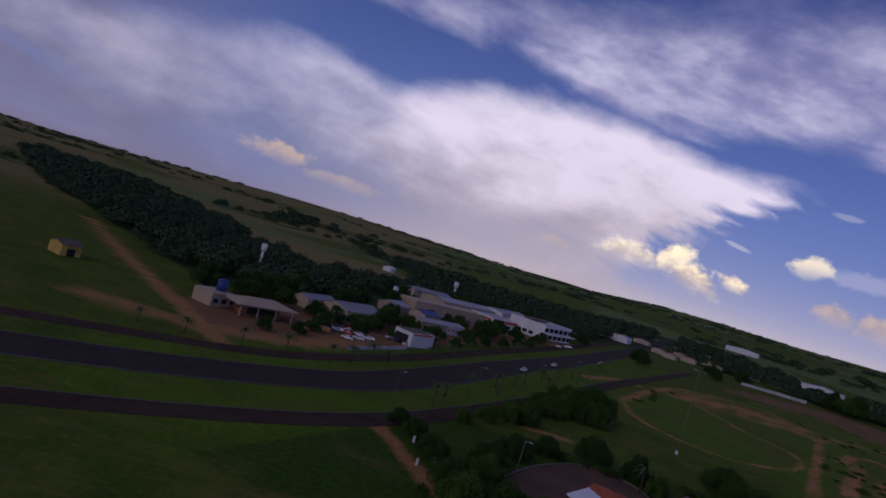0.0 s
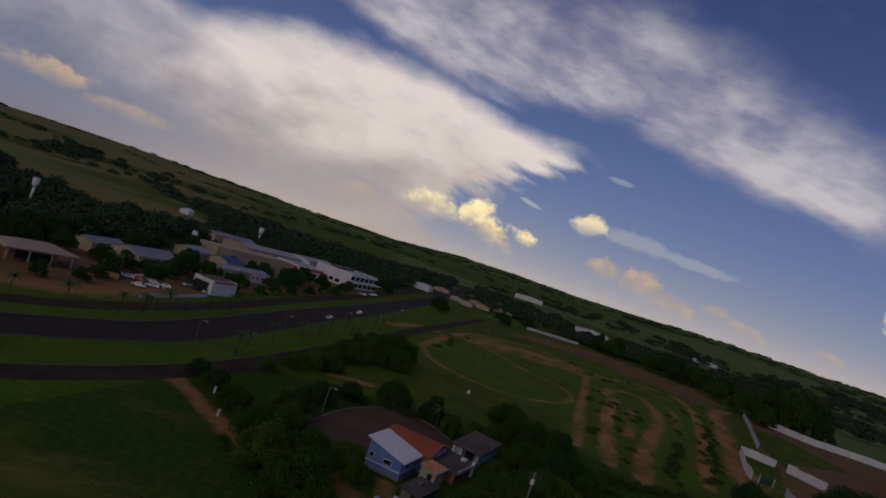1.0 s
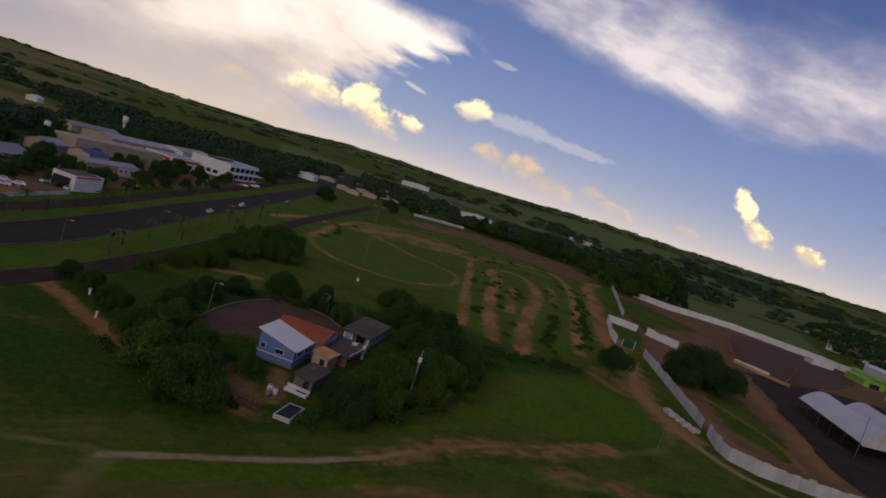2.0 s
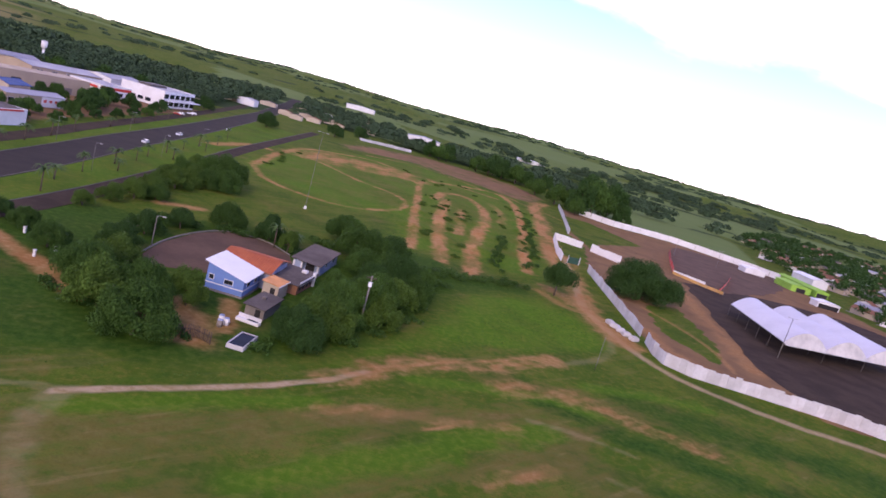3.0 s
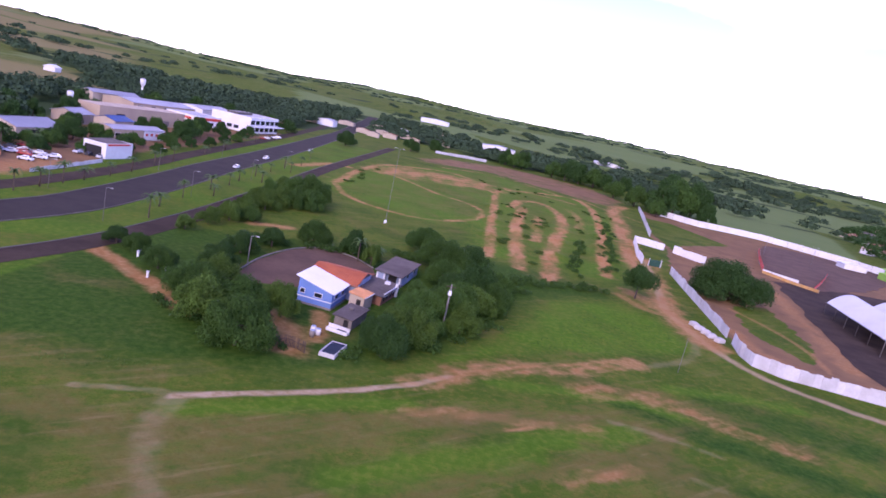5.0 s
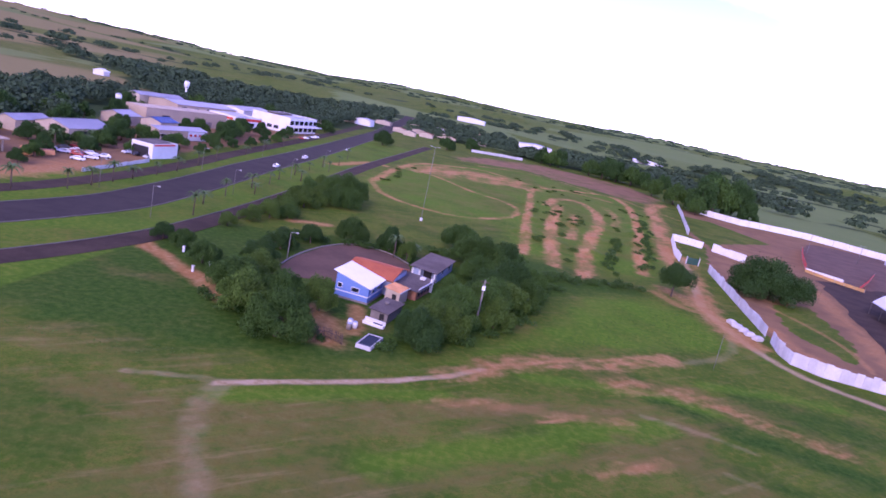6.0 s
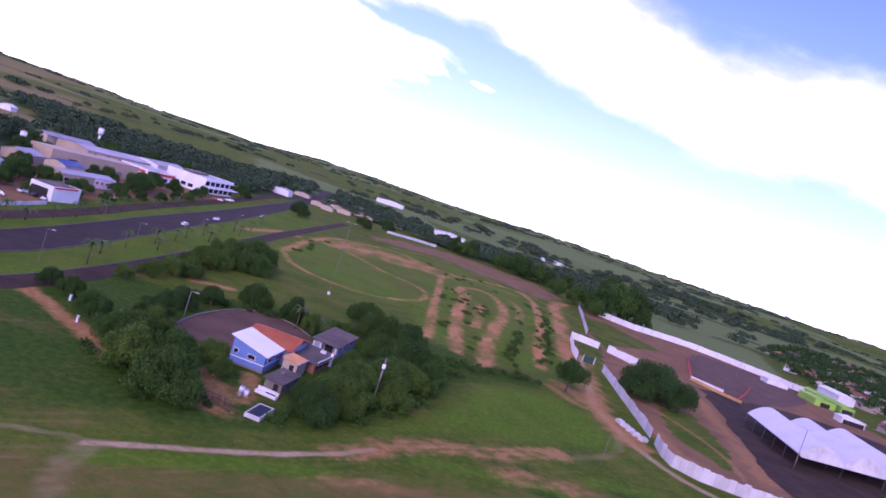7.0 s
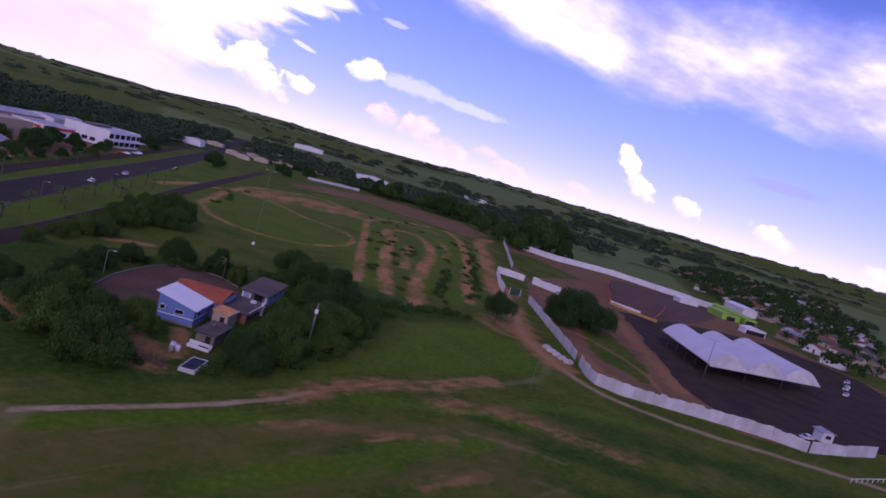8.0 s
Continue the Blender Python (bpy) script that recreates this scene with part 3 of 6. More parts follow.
def land(x, y):
    """Height of the ground."""
    x, y = np.asarray(x, float), np.asarray(y, float)
    r = np.hypot(x, y)
    far = smooth(r, 550, 3200)
    az = np.degrees(np.arctan2(x, y))
    ridge = smooth(az, -22, 4) * (1 - smooth(az, 24, 46))
    z = far * (43 - 13 * smooth(az, 30, 50) + 12 * ridge + 13 * waves(x, y, 1900, 3)) + smooth(r, 450, 1100) * 5.0 * waves(x, y, 620, 5) * (1 - 0.3 * far)
    for mx, my, mh in MOUNDS:
        z = z + mh * np.exp(-(((x - mx) / 3.2) ** 2 + ((y - my) / 4.5) ** 2))
    return z


def land_at(x, y):
    return float(land(np.array([x]), np.array([y]))[0])


ARENA = [(60, 125), (76, 120.5), (97, 112), (124, 119), (175, 150), (215, 215), (215, 300), (222, 372), (200, 384), (172, 404), (134, 398), (115, 414), (104, 420), (80, 296),
         (79, 262), (67, 212), (62, 142)]
WOODS = [(-172, 262, 26, 60), (-215, 305, 34, 60), (-186, 215, 34, 30), (-215, 430, 45, 40), (-300, 640, 170, 40), (-180, 560, 50, 80), (-225, 235, 40, 26), (-100, 640, 60, 30),
         (40, 620, 60, 35), (60, 780, 120, 40), (230, 700, 50, 40), (280, 860, 150, 14), (470, 1000, 170, 18), (-30, 760, 80, 60), (110, 640, 80, 50), (-262, 520, 70, 50), (-235, 610, 90, 60), (-165, 500, 34, 60), (-340, 590, 70, 34), (-205, 740, 130, 50), (-150, 860, 120, 40), (70, 730, 110, 60), (-70, 700, 40, 50)]


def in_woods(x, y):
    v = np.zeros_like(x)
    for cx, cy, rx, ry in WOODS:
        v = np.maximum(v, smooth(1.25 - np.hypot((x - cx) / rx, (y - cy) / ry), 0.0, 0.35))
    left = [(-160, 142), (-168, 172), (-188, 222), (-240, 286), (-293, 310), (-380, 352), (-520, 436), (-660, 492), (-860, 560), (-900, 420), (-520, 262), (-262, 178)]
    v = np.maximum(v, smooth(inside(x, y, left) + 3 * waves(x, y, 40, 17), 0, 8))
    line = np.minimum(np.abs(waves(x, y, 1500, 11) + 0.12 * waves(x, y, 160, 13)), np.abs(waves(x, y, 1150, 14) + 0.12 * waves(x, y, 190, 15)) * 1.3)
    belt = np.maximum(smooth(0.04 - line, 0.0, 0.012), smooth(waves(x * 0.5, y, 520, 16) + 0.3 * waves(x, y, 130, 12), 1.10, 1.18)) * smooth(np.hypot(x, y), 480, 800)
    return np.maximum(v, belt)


def axis(fine0, fine1, step, low, high, grow):
    core = list(np.arange(fine0, fine1 + step, step))
    up, s = [core[-1]], step
    while up[-1] < high:
        s *= grow
        up.append(up[-1] + s)
    dn, s = [core[0]], step
    while dn[-1] > low:
        s *= grow
        dn.append(dn[-1] - s)
    return np.array(dn[1:][::-1] + core + up[1:])


def build_ground():
    xs = axis(-62, 112, 0.75, -4800, 4800, 1.06)
    ys = np.concatenate([axis(44, 130, 0.6, -4800, 131, 1.05), np.arange(132, 346, 1.25), axis(347, 450, 2.4, 346, 4800, 1.05)])
    ys = np.unique(np.round(ys, 3))
    X, Y = np.meshgrid(xs, ys)
    x, y = X.ravel(), Y.ravel()
    z = land(x, y)
    nx, ny = len(xs), len(ys)
    i = np.arange(nx * ny).reshape(ny, nx)
    quads = np.stack([i[:-1, :-1], i[:-1, 1:], i[1:, 1:], i[1:, :-1]], -1).reshape(-1, 4)
    me = bpy.data.meshes.new("ground")
    me.from_pydata(np.stack([x, y, z], -1).tolist(), [], quads.tolist())
    wob = waves(x, y, 9, 21) * 0.35 + waves(x, y, 3.7, 22) * 0.25

    def strokes(lines, wobble=0.55):
        out = np.zeros_like(x)
        for line, half, strength in lines:
            close = (np.abs(x - line[:, 0].mean()) < np.ptp(line[:, 0]) / 2 + 20) & (np.abs(y - line[:, 1].mean()) < np.ptp(line[:, 1]) / 2 + 20)
            d = np.full(x.shape, 99.0)
            d[close] = near_line(x[close], y[close], line)
            out = np.maximum(out, strength * (1 - smooth(d + wob * half * wobble, half * 0.3, half * 1.5)))
        return out

    earth = strokes(PATHS + [(FARM_ROAD, 3.2, 0.95)])
    tan = strokes(WORN, 0.35)
    u2, v2 = x * 0.80 + y * 0.60, y * 0.80 - x * 0.60
    broken = 0.50 + 0.62 * smooth(waves(u2 * 0.30, v2, 2.6, 46) + 0.7 * waves(x, y, 6.5, 47), -0.9, 0.9)
    near = (y < 112) & (x < 58) & (x > -38) & (y < 112 - 0.2 * x)
    garden = (x < -10) & (y > 78)
    earth = np.where(near & ~garden, earth * broken, earth)
    lanes = (y > 165) & (y < 440) & (x > -60) & (x < 95)
    earth = np.where(lanes, earth * (0.52 + 0.62 * smooth(waves(x * 0.8, y * 0.30, 9, 48) + 0.6 * waves(x, y * 0.4, 4, 49), -0.9, 0.7)), earth)
    tan = np.where(near, tan * (0.45 + 0.55 * broken), tan)
    strip = inside(x, y, [(-55, 436), (-35, 493), (15, 557), (93, 519), (106, 452), (90, 403), (66, 392), (48, 408), (2, 446), (-40, 405)])
    brown = smooth(strip + wob * 8, -4, 14) * (0.56 + 0.14 * smooth(waves(x * 0.5, y, 60, 52) + 0.5 * waves(x, y, 17, 53), -0.6, 0.8))
    arena = inside(x, y, ARENA)
    brown = np.maximum(brown, smooth(arena + wob * 2, -1, 2) * (1 - smooth(inside(x, y, [(70, 152), (76, 180), (90, 190), (86, 150), (78, 134)]) + wob * 2, -1, 2)))
    brown *= 1 - smooth(inside(x, y, [(82, 262), (95, 290), (130, 330), (112, 380), (96, 380), (84, 320)]) + wob, -3, 5)
    yard = inside(x, y, [(-112, 110), (-104, 150), (-112, 215), (-120, 392), (-170, 396), (-186, 300), (-160, 200), (-152, 120)])
    brown = np.maximum(brown, 0.75 * smooth(yard, -3, 5))
    dry = smooth(waves(x, y * 2.2, 42, 31) + 0.5 * waves(x, y, 14, 32), 0.1, 1.1) * 0.5
    ru, rv = x * 0.86 + y * 0.5, y * 0.86 - x * 0.5
    bands = waves(ru * 0.14, rv, 9, 33) + 0.6 * waves(ru * 0.3, rv, 4.2, 34) + 0.4 * waves(x, y, 14, 35)
    south = smooth(inside(x, y, [(-50, 20), (-44, 54), (-27, 57), (-4, 70), (8, 82), (22, 90), (34, 92), (40, 84), (34, 76), (44, 62), (30, 20)]) + wob * 3, -2.5, 5)
    dry = np.maximum(dry * (1 - 0.5 * south), south * (0.34 + 0.45 * smooth(bands, -0.7, 1.2)))
    dry = np.maximum(dry, strokes(DRY, 0.9) * (0.75 + 0.25 * smooth(bands, -0.8, 0.8)))
    dry = np.maximum(dry, 0.45 * smooth(inside(x, y, [(-54, 230), (-56, 320), (-48, 366), (4, 430), (60, 370), (58, 300), (44, 200), (10, 176), (0, 225), (-30, 220)]) + wob * 6, -4, 10))
    meadow = smooth(inside(x, y, [(-4, 81), (10, 98), (34, 113), (50, 124), (48, 146), (38, 152), (20, 138), (13, 116), (6, 100)]) + wob * 2, -2, 4)
    fresh = np.maximum(strokes(FRESH, 0.8), 0.85 * meadow * (0.6 + 0.4 * smooth(waves(x, y, 16, 43), -0.8, 0.6)))
    track = smooth(inside(x, y, [(-56, 225), (-58, 320), (-50, 372), (2, 440), (64, 390), (74, 330), (52, 200), (40, 172), (4, 170), (-2, 205), (-30, 200)]) + wob * 5, -4, 8)
    fresh = np.maximum(fresh, track * (0.30 + 0.45 * smooth(waves(x, y, 34, 45), -0.7, 0.7)))
    lush = smooth(waves(x, y, 30, 41), 0.2, 1.0) * 0.45 * (1 - 0.7 * track)
    lush = np.maximum(lush, smooth(inside(x, y, [(-66, 62), (-30, 66), (-12, 75), (2, 92), (9, 110), (14, 128), (24, 142), (40, 154), (38, 166), (5, 168), (-20, 150), (-66, 130)]) + wob * 4, -2, 6) * 0.85)
    lush = np.maximum(lush, strokes(WEEDY, 0.9) * (0.7 + 0.3 * smooth(waves(ru * 0.4, rv, 6, 42), -0.6, 0.6)))
    lush *= 1 - 0.8 * meadow
    verge = (x < -62) & (x > -112) & (y > 60) & (y < 420)
    fresh = np.where(verge, np.maximum(fresh, 0.25 + 0.35 * smooth(waves(x, y, 26, 55), -0.6, 0.6)), fresh)
    dry *= (1 - 0.85 * fresh * (1 - track)) * (1 - 0.6 * meadow)
    r = np.hypot(x, y)
    cell = waves(np.floor((x + 0.3 * y) / 260) * 97.0, np.floor((y - 0.25 * x) / 330) * 71.0, 50, 51)
    field = (0.35 + 0.65 * smooth(cell, -0.1, 0.5)) * smooth(r, 420, 700)
    field = np.maximum(field, smooth(inside(x, y, [(120, 425), (175, 415), (235, 392), (300, 560), (330, 800), (150, 520)]), -5, 10))
    field = np.maximum(field, 0.95 * smooth(inside(x, y, [(-215, 290), (-300, 400), (-700, 640), (-1250, 1000), (-1150, 720), (-330, 250)]), -20, 30))
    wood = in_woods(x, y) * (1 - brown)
    bearing = np.degrees(np.arctan2(x, y))
    straw = smooth(-bearing, 24, 36) * smooth(r, 300, 430) * (0.35 + 0.65 * smooth(waves(x, y, 420, 54), -0.5, 0.5))
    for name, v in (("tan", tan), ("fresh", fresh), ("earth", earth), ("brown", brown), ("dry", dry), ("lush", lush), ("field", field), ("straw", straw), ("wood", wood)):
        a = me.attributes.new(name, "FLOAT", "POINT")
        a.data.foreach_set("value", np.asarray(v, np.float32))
    me.materials.append(M_GROUND)
    me.shade_smooth()
    tagged(new("ground", me), "green grassland with bare red earth tracks, fields and hills", "ground", kind="structure")


build_ground()


def ribbon(name, line, half, mat, lift, label, thick=0.25, taper=None):
    """A road slab with side faces along a line."""
    verts, faces = [], []
    for i, p in enumerate(line):
        d = line[min(i + 1, len(line) - 1)] - line[max(i - 1, 0)]
        d = d / np.linalg.norm(d)
        n = np.array([-d[1], d[0]])
        for s, zz in ((-1, -thick), (-1, 0), (1, 0), (1, -thick)):
            q = p + n * s * half
            verts.append((q[0], q[1], max(land_at(p[0], p[1]), land_at(q[0], q[1])) + lift + zz))
    for i in range(len(line) - 1):
        for k in range(3):
            faces.append((4 * i + k, 4 * i + k + 1, 4 * i + k + 5, 4 * i + k + 4))
    return tagged(new(name, mesh_of(name, verts, faces, mat)), label, "road", kind="structure")


def offset_line(line, off):
    out = []
    for i, p in enumerate(line):
        d = line[min(i + 1, len(line) - 1)] - line[max(i - 1, 0)]
        d = d / np.linalg.norm(d)
        out.append(p + off * np.array([-d[1], d[0]]))
    return np.array(out)


def plate(name, poly, mat, lift, label, category, thick=0.2, worn=0.0):
    """A flat paved area with an upstanding edge, broken and uneven where it is worn."""
    if worn:
        pts = resample(list(poly) + [poly[0]], 1.6)[:-1]
        dx, dy = waves(pts[:, 0], pts[:, 1], 30, 71) + 0.5 * waves(pts[:, 0], pts[:, 1], 13, 72), waves(pts[:, 0], pts[:, 1], 28, 73) + 0.5 * waves(pts[:, 0], pts[:, 1], 12, 74)
        poly = [(float(a), float(b)) for a, b in np.stack([pts[:, 0] + 0.55 * worn * dx, pts[:, 1] + 0.55 * worn * dy], -1)]
    n = len(poly)
    verts = [(x, y, lift) for x, y in poly] + [(x, y, lift - thick) for x, y in poly]
    faces = [tuple(range(n))] + [(i, i + n, (i + 1) % n + n, (i + 1) % n) for i in range(n)]
    return tagged(new(name, mesh_of(name, verts, faces, mat)), label, category, kind="structure")


ribbon("road_avenue", AVENUE, 6.2, M_ASPHALT, 0.06, "wide dark asphalt avenue between grass strips")
ribbon("road_side", SIDE_ROAD, 2.9, M_OLD_ASPHALT, 0.06, "narrow worn brownish asphalt side road")
ribbon("road_front", FRONT_ROAD, 3.0, M_OLD_ASPHALT, 0.06, "worn asphalt service road before the shops")
ribbon("kerb_avenue", offset_line(AVENUE, 6.35), 0.14, M_KERB_ROAD, 0.16, "pale concrete kerb of the avenue")
ribbon("kerb_avenue_east", offset_line(AVENUE, -6.35), 0.14, M_KERB_ROAD, 0.16, "pale concrete kerb of the avenue")
ribbon("kerb_side", offset_line(SIDE_ROAD, 3.05), 0.14, M_KERB_ROAD, 0.16, "pale concrete kerb of the side road")
plate("pavement_arena", [(115, 244), (108, 212), (100, 180), (93, 150), (91, 130), (101, 119), (126, 123), (165, 150), (212, 216), (196, 262), (140, 256)], M_OLD_ASPHALT, 0.05,
      "dark worn asphalt ground round the white tent", "pavement", worn=1.3)
plate("pavement_ring", [(119, 262), (129, 246), (160, 268), (205, 322), (232, 380), (205, 378), (172, 380), (150, 345)], M_YARD, 0.07, "brown earth show ring behind red fencing", "pavement", worn=1.3)
plate("pavement_yard", [(-38, 103), (-38.5, 118), (-36.3, 130), (-33, 136.5), (-29, 138), (-23.5, 136.5), (-18, 131), (-15, 122), (-17, 110), (-25, 108)], M_YARD, 0.06,
      "brown paved yard with a pale kerb behind the blue house", "pavement")
ribbon("kerb_yard", resample([(-38.2, 101), (-38.7, 118), (-36.5, 130), (-33, 136.8), (-29, 138.3), (-23.4, 136.8), (-18, 131.5)], 2.0), 0.13, M_KERB, 0.20, "pale concrete kerb of the brown yard")


# ---- plants ----
def leaf_cloud(rng, centres, radii, count, size, squash=0.8, shell=0.55, droop=0.0):
    """Vertices and faces of many small leaf sprays spread over a set of lobes."""
    centres, radii = np.array(centres, float), np.array(radii, float)
    pick = rng.choice(len(radii), count, p=radii ** 2 / (radii ** 2).sum())
    d = rng.normal(size=(count, 3))
    d /= np.linalg.norm(d, axis=1)[:, None]
    d[:, 2] = np.where(d[:, 2] < -0.6, -d[:, 2] * 0.6, d[:, 2])
    rr = radii[pick] * (shell + (1.06 - shell) * rng.random(count) ** 0.6) * np.where(rng.random(count) < 0.14, rng.uniform(1.0, 1.3, count), 1.0)
    pos = centres[pick] + d * rr[:, None] * np.array([1, 1, squash])
    nrm = d + rng.normal(size=(count, 3)) * 0.65
    nrm /= np.linalg.norm(nrm, axis=1)[:, None]
    t = np.cross(nrm, rng.normal(size=(count, 3)))
    t /= np.linalg.norm(t, axis=1)[:, None] + 1e-9
    b = np.cross(nrm, t)
    s = size * rng.uniform(0.55, 1.35, count)[:, None]
    k = rng.uniform(0.45, 0.8, count)[:, None]
    quad = np.stack([pos - t * s, pos - b * s * k, pos + t * s, pos + b * s * k], 1)
    quad[:, :, 2] -= droop * np.abs(quad[:, :, 2] - pos[:, None, 2])
    verts = quad.reshape(-1, 3)
    faces = np.arange(count * 4).reshape(-1, 4)
    return verts, faces


def cloud_mesh(name, verts, faces, mat):
    me = bpy.data.meshes.new(name)
    me.from_pydata(verts.tolist(), [], faces.tolist())
    me.materials.append(mat)
    return me


def crown_lobes(rng, lobes, spread=0.66, low=0.12, high=0.95, floor=0.25):
    """Lobes of a crown of unit radius and unit height above the ground."""
    cs, rs = [], []
    for i in range(lobes):
        a = 2.4 * i + rng.uniform(-0.5, 0.5)
        q = math.sqrt(rng.uniform(0.04, 1.0)) * spread
        dome = high - 0.14 - (high - low - 0.2) * (q / spread) ** 2 * 0.75
        cs.append((q * math.cos(a), q * math.sin(a), low + (dome - low) * rng.uniform(floor, 1.0)))
        rs.append(rng.uniform(0.15, 0.33))
    cs.append((rng.uniform(-0.1, 0.1), rng.uniform(-0.1, 0.1), high - 0.42))
    rs.append(0.40)
    return cs, rs


def trunk_mesh(rng, lobes_c):
    """A tapered leaning trunk and limbs to the lobes, joined in one mesh."""
    verts, faces = [], []

    def tube(p, q, r0, r1):
        me = rod_mesh("limb", [p, (Vector(p) + Vector(q)) / 2 + Vector((rng.uniform(-0.03, 0.03), rng.uniform(-0.03, 0.03), 0.02)), q], [r0, (r0 + r1) / 2, r1], M_BARK, 5)
        base = len(verts)
        verts.extend([tuple(v.co) for v in me.vertices])
        faces.extend([tuple(base + i for i in f.vertices) for f in me.polygons])
        bpy.data.meshes.remove(me)

    fork = (rng.uniform(-0.05, 0.05), rng.uniform(-0.05, 0.05), 0.34)
    tube((0, 0, -0.03), fork, 0.055, 0.040)
    for c in lobes_c[:6]:
        tube(fork, (c[0] * 0.8, c[1] * 0.8, c[2]), 0.030, 0.010)
    return mesh_of("trunk", verts, faces, M_BARK, True)


def make_crown(seed, lobes, count, size, mat, **shape):
    rng = np.random.RandomState(seed)
    cs, rs = crown_lobes(rng, lobes, **shape)
    v, f = leaf_cloud(rng, cs, rs, count, size)
    return cloud_mesh("crown", v, f, mat), trunk_mesh(rng, cs)


CROWNS = {
    "round": [make_crown(s, 26, 27000, 0.021, M_LEAF, spread=0.78) for s in (1, 2, 3, 4, 5)],
    "light": [make_crown(s, 18, 15000, 0.026, M_LEAF_LIGHT, spread=0.75) for s in (11, 12, 13)],
    "dense": [make_crown(s, 26, 26000, 0.021, M_LEAF_DARK, spread=0.72, low=0.10, high=0.98) for s in (21, 22, 23)],
    "far_round": [make_crown(s, 18, 7000, 0.040, M_LEAF, spread=0.76) for s in (51, 52, 53, 54)],
    "far_dense": [make_crown(s, 20, 7000, 0.038, M_LEAF_DARK, spread=0.74, low=0.10, high=0.98) for s in (61, 62, 63)],
    "ball": [make_crown(31, 26, 18000, 0.025, M_LEAF_DARK, spread=0.62, low=0.40, high=1.0, floor=0.0)],
    "dome": [make_crown(41, 46, 52000, 0.0165, M_LEAF_DARK, spread=0.84, low=0.06, high=1.0, floor=0.1)],
}


def tree(x, y, height, radius, sort, label, group="", seed=0):
    me, trunk = CROWNS[sort][seed % len(CROWNS[sort])]
    t = thing("tree", label, "tree", pose(x, y, land_at(x, y), 0, 0, (seed * 73) % 360), group)
    m = Matrix.Diagonal((radius, radius, height, 1))
    part("trunk", trunk, t, at=m)
    part("crown", me, t, at=m)
    return t


GARDEN = [(-26.5, 77.5, 8.4, 5.2, "round"), (-33.5, 83, 8.0, 5.2, "light"), (-24.8, 91, 6.4, 3.5, "light"), (-39.5, 92, 6.5, 4.6, "round"), (-39, 100, 6.0, 4.2, "light"),
          (-30, 88, 7.5, 4.2, "round"), (-8.2, 85.5, 7.0, 4.4, "dense"), (-4.4, 93, 7.0, 4.4, "light"), 
          (4.4, 112.5, 7.0, 5.0, "light"), (8.2, 128, 7.0, 4.4, "round"), (-1, 116, 7.6, 4.6, "dense"), (-5.6, 105, 7.0, 4.0, "round"), (-5.5, 144, 8.6, 6.0, "round"),
          (2.3, 145, 8.0, 5.2, "dense"), (-10, 158, 7.5, 5.6, "round"), (-33.7, 140.5, 6.8, 4.0, "round"), (-24.2, 139, 6.4, 3.8, "dense"), (-42, 108, 5.5, 4.0, "dense"),
          (-39.8, 130, 5.0, 3.4, "dense"), (-42.7, 120, 5.2, 4.0, "dense"), (-19, 133, 5.5, 2.6, "light"), (8, 118, 6.4, 4.0, "round"), (-3, 130, 7.0, 4.6, "round"), (0.5, 107, 9.0, 5.4, "round"), (-4.5, 98.5, 8.6, 5.0, "round"), (3.5, 121, 9.2, 5.6, "dense"), (-1.5, 138, 8.6, 5.6, "round"), (-6.6, 90.5, 7.6, 4.4, "light"), (2.4, 103, 6.6, 4.2, "light")]
for i, (x, y, h, r, s) in enumerate(GARDEN):
    tree(x, y, h, r, s, "dense broad green tree round the blue house", "garden trees", i)
MIDDLE = [(-57, 148, 4.6, 3.2, "light"), (-57, 159, 5.2, 3.6, "light"), (-58, 170, 5.6, 3.8, "light"), (-58, 181, 6.0, 4.2, "round"), (-52, 148, 4.2, 3.0, "round"), (-58, 128, 3.6, 2.6, "light"), (-45, 178, 7.0, 5.0, "round"), (-53, 175, 6.5, 5.0, "light"), (-47, 186, 9.0, 6.4, "round"), (-53.5, 192, 8.0, 6.0, "round"), (-54.5, 153, 5.0, 3.6, "light"), (-55, 144, 5.0, 3.2, "light"),
          (-57, 137, 4.6, 3.0, "light"), (-54, 165, 6.0, 4.2, "light"), (-49, 100, 5.0, 3.2, "round"), (-61, 108, 4.0, 2.8, "dense"), (-56, 106, 4.2, 2.6, "round"),
          (-89, 409, 11, 8, "dense"), (-57, 486, 11, 8, "dense"), (-44, 552, 11, 8, "dense"), (-60, 199, 5.5, 4.0, "light"), (-49, 176, 6.0, 4.4, "round")]
for i, (x, y, h, r, s) in enumerate(MIDDLE):
    tree(x, y, h, r, s, "leafy green tree beside the side road", "roadside trees", i + 3)
tree(44.6, 160.5, 9.6, 5.4, "ball", "lone round dark green tree beside the dirt track")
tree(77, 187, 13.2, 11.5, "dome", "large spreading dark green tree inside the white wall", seed=1)
for i, (x, y, h, r) in enumerate([(115, 420, 24, 12), (127, 434, 29, 15), (140, 440, 25, 13), (103, 440, 17, 10), (132, 470, 29, 17), (109, 404, 13, 7), (152, 458, 22, 12), (95, 474, 15, 9), (146, 424, 14, 8)]):
    tree(x, y, h, r, "far_round" if i % 2 else "far_dense", "tall dark tree in the grove behind the far wall", "grove trees", i)
for i, (x, y, h, r) in enumerate([(24, 560, 16, 9), (31, 566, 17, 10), (16, 572, 15, 8), (56, 548, 16, 10), (66, 541, 17, 11), (77, 536, 17, 11), (88, 531, 17, 11), (98, 527, 15, 9), (72, 560, 18, 12), (92, 552, 17, 12), (112, 530, 16, 8)]):
    tree(x, y, h, r, "far_round" if i % 3 == 0 else "far_dense", "green tree in the row along the brown strip", "strip trees", i)
